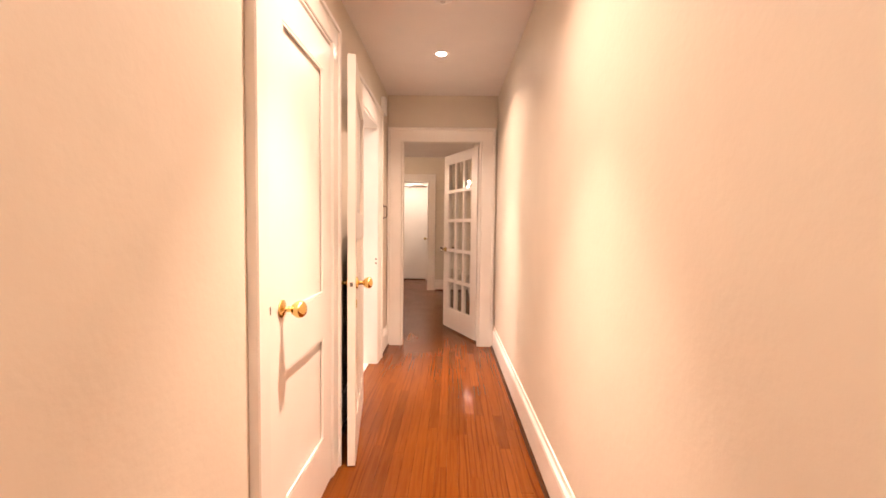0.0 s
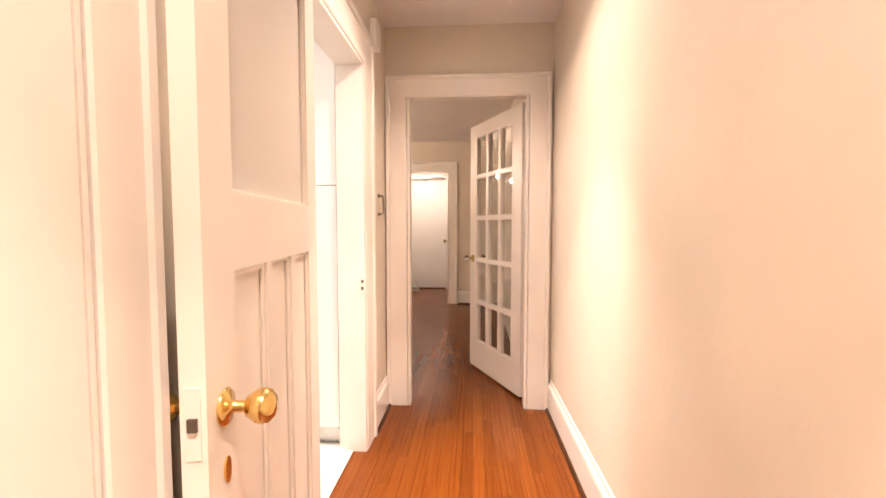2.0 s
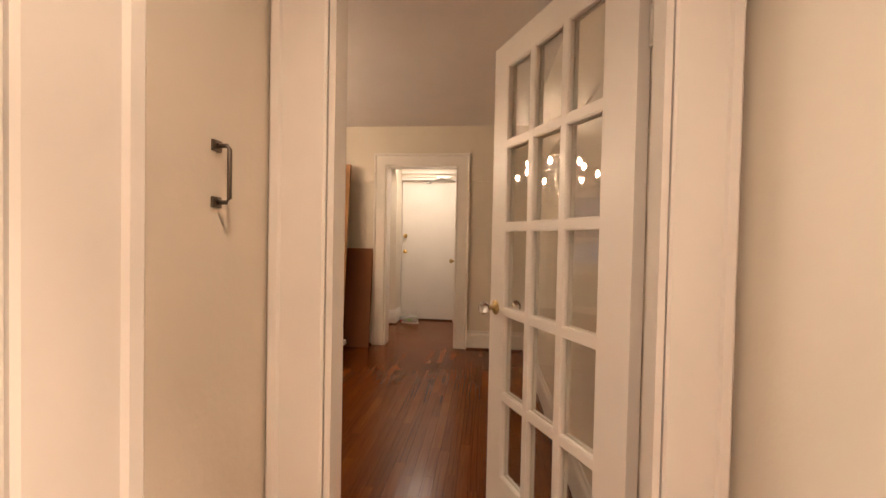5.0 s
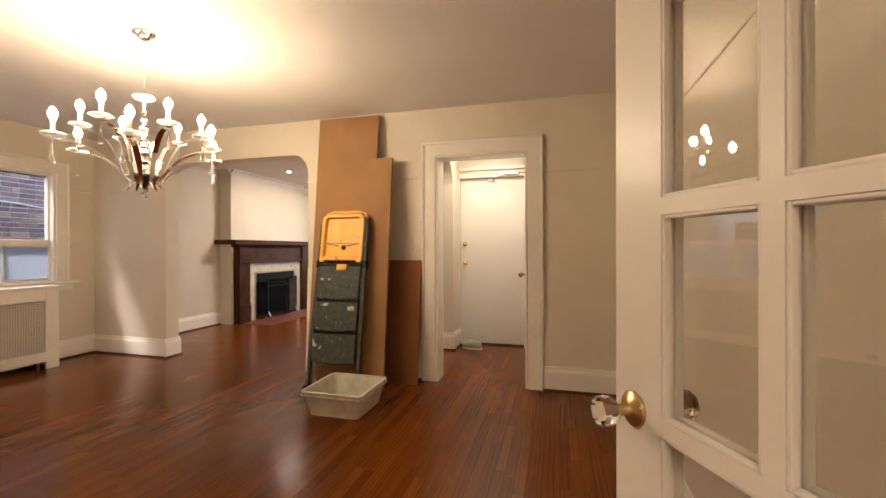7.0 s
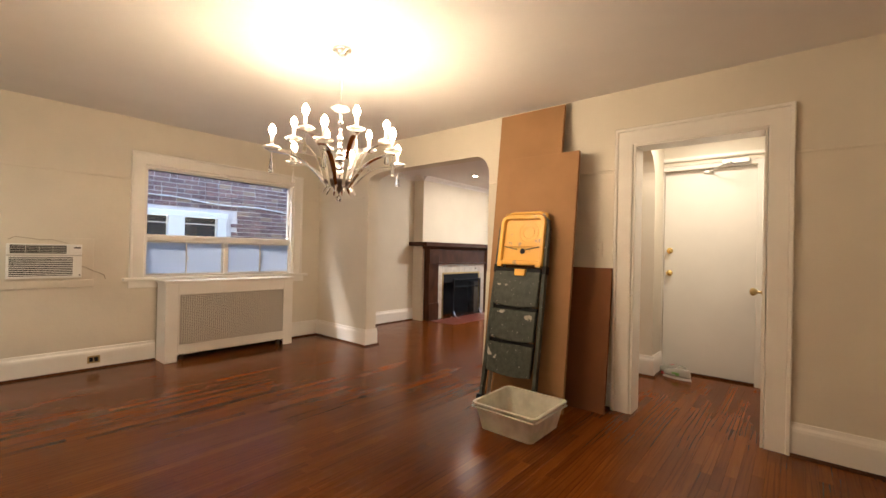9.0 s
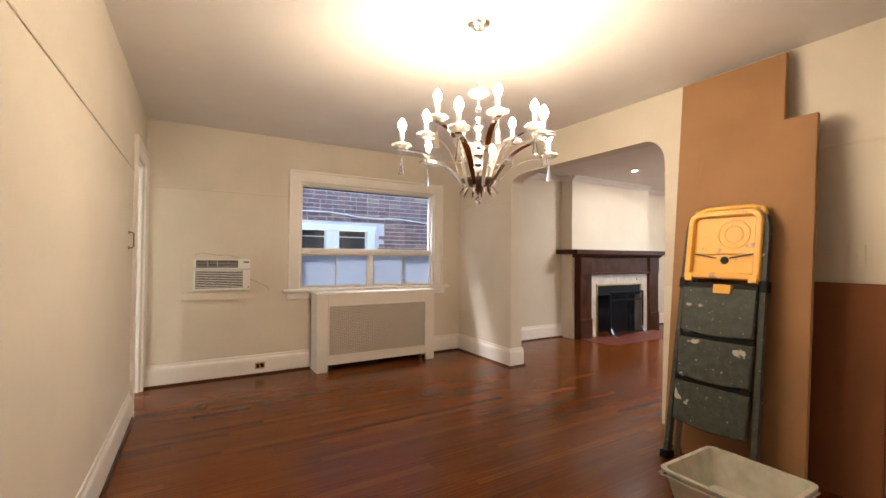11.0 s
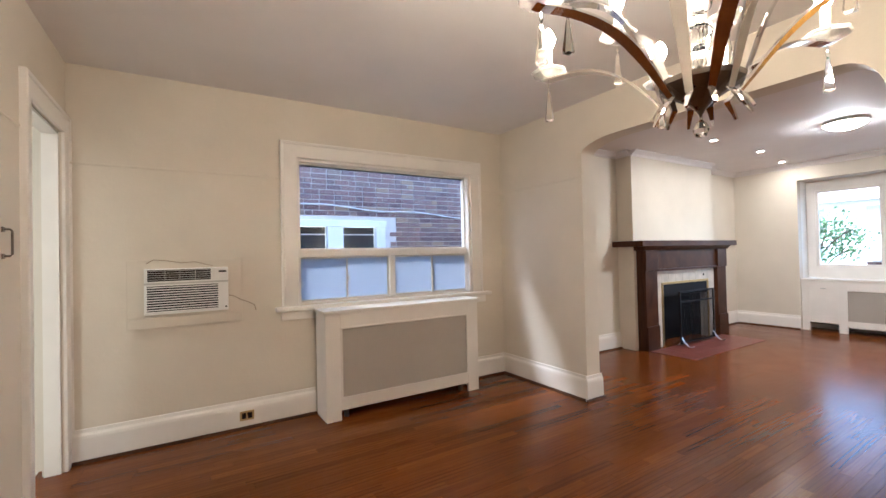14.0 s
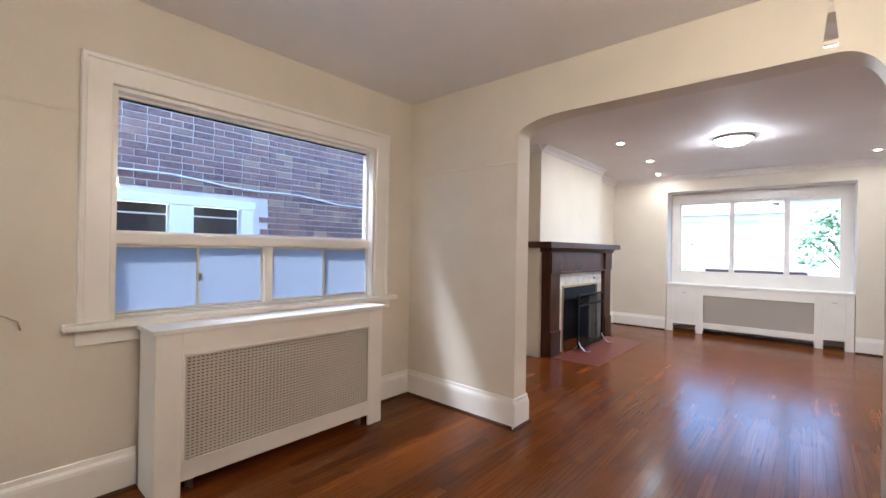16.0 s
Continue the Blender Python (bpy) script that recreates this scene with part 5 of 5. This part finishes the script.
BRICK, BRICK_JOINED = brick_material("brown_brick", True), brick_material("brown_brick_joined", False)
MORTAR = paint("grey_mortar", (0.62, 0.57, 0.54), 0.9, 0.2)
NBX = -7.6
nb = thing("neighbour_house", "brown brick house standing close beside the window", "house", pose(NBX, 0, 0))
bm = bmesh.new()
# south stretch, upper wall and eaves are unseen, sized to block sky light
for y0, y1, z0, z1 in ((-1.0, 6.0, -0.9, 5.35), (6.0, 7.88, -0.9, 0.55), (6.0, 7.88, 1.77, 5.35), (7.88, 13.5, -0.9, 5.35)):
    box(bm, -0.3, -0.012, y0, y1, z0, z1)
nbw = part("wall", bm, MORTAR, nb, "mortar bed of the brick wall")
bm = bmesh.new()
box(bm, -4.0, 0.35, -1.4, 13.9, 5.35, 5.5, 0.02)
part("eaves", bm, WHITE, nb, "white eaves slab out of view, added over the wall")
bm = bmesh.new()
box(bm, -0.05, 0.03, 5.95, 7.9, 1.675, 1.77, 0.006)
nwin = part("window", bm, WHITE, nb, "white framed neighbour window")
bm = bmesh.new()
for y0, y1 in ((6.0, 6.08), (6.995, 7.225), (7.735, 7.88)):
    box(bm, -0.09, 0.02, y0, y1, 0.6, 1.675, 0.004)
part("frame", bm, WHITE, nwin)
bm = bmesh.new()
box(bm, -0.03, 0.08, 5.97, 7.91, 0.55, 0.6, 0.006)
part("sill", bm, WHITE, nwin)
for y0, y1 in ((6.08, 6.995), (7.225, 7.735)):
    bm = bmesh.new()
    box(bm, -0.1, -0.094, y0, y1, 0.6, 1.675)
    part("pane", bm, Mat("dark_pane", (0.03, 0.032, 0.035), 0.06).m if y0 < 7 else bpy.data.materials["dark_pane"], nwin, "dark reflecting pane")
    bm = bmesh.new()
    for z in (1.56, 1.18):
        box(bm, -0.094, -0.08, y0, y1, z, z + 0.015)
    part("glazing_bar", bm, WHITE, nwin)
bm = bmesh.new()
pts = [Vector((0.02 + 0.004 * math.sin(i), 5.2 + i * 0.3, 2.05 - 0.0135 * i + 0.02 * math.sin(i * 1.3))) for i in range(18)]
tube(bm, pts, 0.009, 6)
part("cable", bm, WHITE, nb, "pale cable slung along the bricks")
BL, BH, BT = 0.2, 0.061, 0.03


def brick_mesh(length):
    bm = bmesh.new()
    box(bm, -0.02, 0.0, 0, length, 0, BH, 0.003)
    return mesh_of("brick", bm, BRICK)


STRETCH, HEAD = brick_mesh(0.2), brick_mesh(0.094)
rest = bmesh.new()
count = 0
rng = random.Random(4)
for row in range(78):
    z = -0.9 + row * 0.074
    y = 2.0 - (0.105 if row % 2 else 0)
    head = row % 3 == 1
    i = 0
    while y < 13.4:
        short = head and i % 2 == 0 or (not head and rng.random() < 0.06)
        ln = 0.094 if short else 0.2
        i += 1
        if not (y + ln > 5.99 and y < 7.89 and z + BH > 0.55 and z < 1.77):
            near = 6.6 < y < 9.3 and 1.75 < z < 2.75 and count < 290
            dx = rng.uniform(-0.002, 0.003)
            if near:
                ob = new("brick", HEAD if short else STRETCH)
                ob.parent = nbw
                ob.location = (dx, y, z)
                count += 1
            elif 4.4 < y < 12.0 and 0.4 < z < 4.2:
                box(rest, -0.02, dx, y, y + ln, z, z + BH)
        y += ln + 0.013
part("brickwork", rest, BRICK_JOINED, nb, "brown brickwork")["kind"] = "stuff"


def leafy(name, x, y, h, spread, seed, label):
    """A tree: a tapered trunk, limbs, and a crown of loose leaf clumps."""
    rng = random.Random(seed)
    t = thing(name, label, "tree", pose(x, y, -0.9))
    bm = bmesh.new()
    pts = [Vector((0.05 * math.sin(k), 0.05 * math.cos(k * 1.7), h * 0.55 * k / 6)) for k in range(7)]
    tube(bm, pts, 0.09, 8)
    for v in bm.verts:
        f = 1 - 0.5 * v.co.z / (h * 0.55)
        v.co.x *= f
        v.co.y *= f
    for k in range(7):
        a = rng.uniform(0, 6.28)
        p = Vector((0, 0, h * rng.uniform(0.3, 0.5)))
        q = p + Vector((math.cos(a) * spread * 0.7, math.sin(a) * spread * 0.7, h * 0.3))
        tube(bm, [p, (p + q) / 2 + Vector((0, 0, 0.1)), q], 0.03, 5)
    part("trunk", bm, wood_stain("bark", (0.05, 0.035, 0.025), (0.12, 0.09, 0.06)) if "bark" not in bpy.data.materials else bpy.data.materials["bark"], t)
    bm = bmesh.new()
    for c in range(46):
        a, b = rng.uniform(0, 6.28), rng.uniform(-0.6, 1)
        r = spread * rng.uniform(0.35, 1.0)
        ctr = Vector((math.cos(a) * r * math.sqrt(max(0, 1 - b * b * 0.6)), math.sin(a) * r * math.sqrt(max(0, 1 - b * b * 0.6)), h * 0.68 + b * h * 0.28))
        for k in range(40):
            d = Vector((rng.gauss(0, 1), rng.gauss(0, 1), rng.gauss(0, 0.8))) * spread * 0.16
            n = Vector((rng.gauss(0, 1), rng.gauss(0, 1), rng.gauss(0, 1))).normalized()
            s = n.orthogonal().normalized()
            u = n.cross(s)
            w = rng.uniform(0.05, 0.1)
            bm.faces.new([bm.verts.new(ctr + d + s * w * i + u * w * j * 0.6) for i, j in ((-1, 0), (0, -1), (1, 0), (0, 1))])
    lf = paint("leaf_green", (0.07, 0.14, 0.05), 0.6, 0.3) if "leaf_green" not in bpy.data.materials else bpy.data.materials["leaf_green"]
    part("crown", bm, lf, t)


leafy("tree", -1.5, 25, 3.7, 1.3, 1, "small leafy green tree across the street")
leafy("tree", -8.2, 27, 3.4, 1.5, 2, "small leafy green tree beside the far house")
slab("road", -60, 60, 19, 26, -0.9, -0.885, paint("asphalt", (0.06, 0.06, 0.062), 0.85), "grey asphalt street in front of the house", "road")
slab("pavement", -60, 60, 17, 18.9, -0.9, -0.8, paint("concrete", (0.42, 0.4, 0.37), 0.85), "pale concrete pavement", "pavement")
# pane colour is paled to stand for reflected daylight
FARGLASS = Mat("pale_far_pane", (0.3, 0.36, 0.38), 0.1).m
STUCCO = paint("pale_stucco", (0.7, 0.72, 0.72), 0.8)
for hx0, hx1, roofed in ((-11.5, -3.66, 4.3), (-3.64, 4.0, 4.9)):
    fh = thing("far_house", "pale two-storey house across the street", "house", pose((hx0 + hx1) / 2, 33, -0.9))
    w = (hx1 - hx0) / 2
    bm = bmesh.new()
    box(bm, -w, w, 0, 8, 0, roofed)
    part("wall", bm, STUCCO, fh)
    bm = bmesh.new()
    vs = [bm.verts.new(p) for p in ((-w - 0.4, -0.5, roofed), (w + 0.4, -0.5, roofed), (w + 0.4, 8.5, roofed), (-w - 0.4, 8.5, roofed), (-w - 0.4, 4, roofed + 1.7), (w + 0.4, 4, roofed + 1.7))]
    for f in ((0, 1, 5, 4), (2, 3, 4, 5), (0, 4, 3), (1, 2, 5), (0, 3, 2, 1)):
        bm.faces.new([vs[i] for i in f])
    part("roof", bm, bpy.data.materials["grey_mortar"], fh)
    for k in range(3):
        for z in (1.0, 3.0):
            x = -w + (k + 0.5) * 2 * w / 3
            bm = bmesh.new()
            box(bm, x - 0.62, x + 0.62, -0.05, 0.02, z - 0.08, z + 1.08)
            wn_ = part("window", bm, WHITE, fh)
            bm = bmesh.new()
            box(bm, x - 0.54, x + 0.54, -0.07, -0.052, z, z + 1.0)
            part("pane", bm, FARGLASS, wn_)
pw = thing("porch_wall", "low red brick porch wall outside the window", "wall", pose(-4.1, 15.6, -0.9))
block("wall", bpy.data.materials["brown_brick_joined"], pw, (0, 1.6, 0, 0.3, 0, 1.84), 0.01)
block("coping", bpy.data.materials["concrete"], pw, (-0.05, 1.65, -0.05, 0.35, 1.84, 1.92), 0.01)

# ---- oak strip floor ----
sub = slab("floor_base", DW - 0.2, 1.0, HALL_S, LN + 0.4, -0.08, -0.006, SUBFLOOR, "dark bed under the oak strips", "floor")
PW = 0.0572


def strip_verts(x0, x1, y0, y1):
    g, c = 0.0001, 0.0003
    xa, xb, ya, yb = x0 + g, x1 - g, y0 + 0.0002, y1 - 0.0002
    d = 0.0003
    v = [(xa, ya, -0.012), (xb, ya, -0.012), (xb, yb, -0.012), (xa, yb, -0.012),
         (xa, ya, -0.0012), (xb, ya, -0.0012), (xb, yb, -0.0012), (xa, yb, -0.0012),
         (xa + c, ya + d, 0), (xb - c, ya + d, 0), (xb - c, yb - d, 0), (xa + c, yb - d, 0)]
    f = [(8, 9, 10, 11)] + [(4 + i, 4 + (i + 1) % 4, 8 + (i + 1) % 4, 8 + i) for i in range(4)] + [(i, (i + 1) % 4, 4 + (i + 1) % 4, 4 + i) for i in range(4)]
    return v, f


shared = {}


def strip_mesh(n):
    if n not in shared:
        me = bpy.data.meshes.new("plank")
        v, f = strip_verts(0, PW, 0, n * 0.1)
        me.from_pydata(v, [], f)
        me.materials.append(OAK_PIECE)
        shared[n] = me
    return shared[n]


def in_floor(x, y):
    if y < 4.4:
        return HALL_W - 0.14 < x < 1.0
    return DW - 0.05 < x < 0.8 and y < LN + 0.1


rng = random.Random(11)
V, F = [], []
pieces = 0
floor = new("floor")
x = DW - 0.04
while x < 0.9:
    y = HALL_S - rng.uniform(0, 0.08) if x > HALL_W - 0.12 else 4.2 - rng.uniform(0, 0.8)
    end = 9.75 if x > LE + 0.05 else LN + 0.25
    while y < end:
        n = rng.choice((3, 4, 5, 6, 7, 8, 9, 10, 12, 14))
        y1 = y + n * 0.1
        near = (x > HALL_W - 0.06 and 0.9 < y < 4.9) or (-1.9 < x < 0.75 and 4.3 <= y < 6.1)
        if near and pieces < 300:
            ob = new("plank", strip_mesh(n))
            ob.parent = floor
            ob.location = (x, y, 0)
            pieces += 1
        else:
            v, f = strip_verts(x, x + PW, y, y1)
            F.extend(tuple(i + len(V) for i in q) for q in f)
            V.extend(v)
        y = y1
    x += PW
me = bpy.data.meshes.new("strips")
me.from_pydata(V, [], F)
me.materials.append(OAK)
ob = new("strips", me)
ob.parent = floor
ob["kind"] = "stuff"
tagged(floor, "red-brown varnished oak strip floor", "floor", "", "structure")
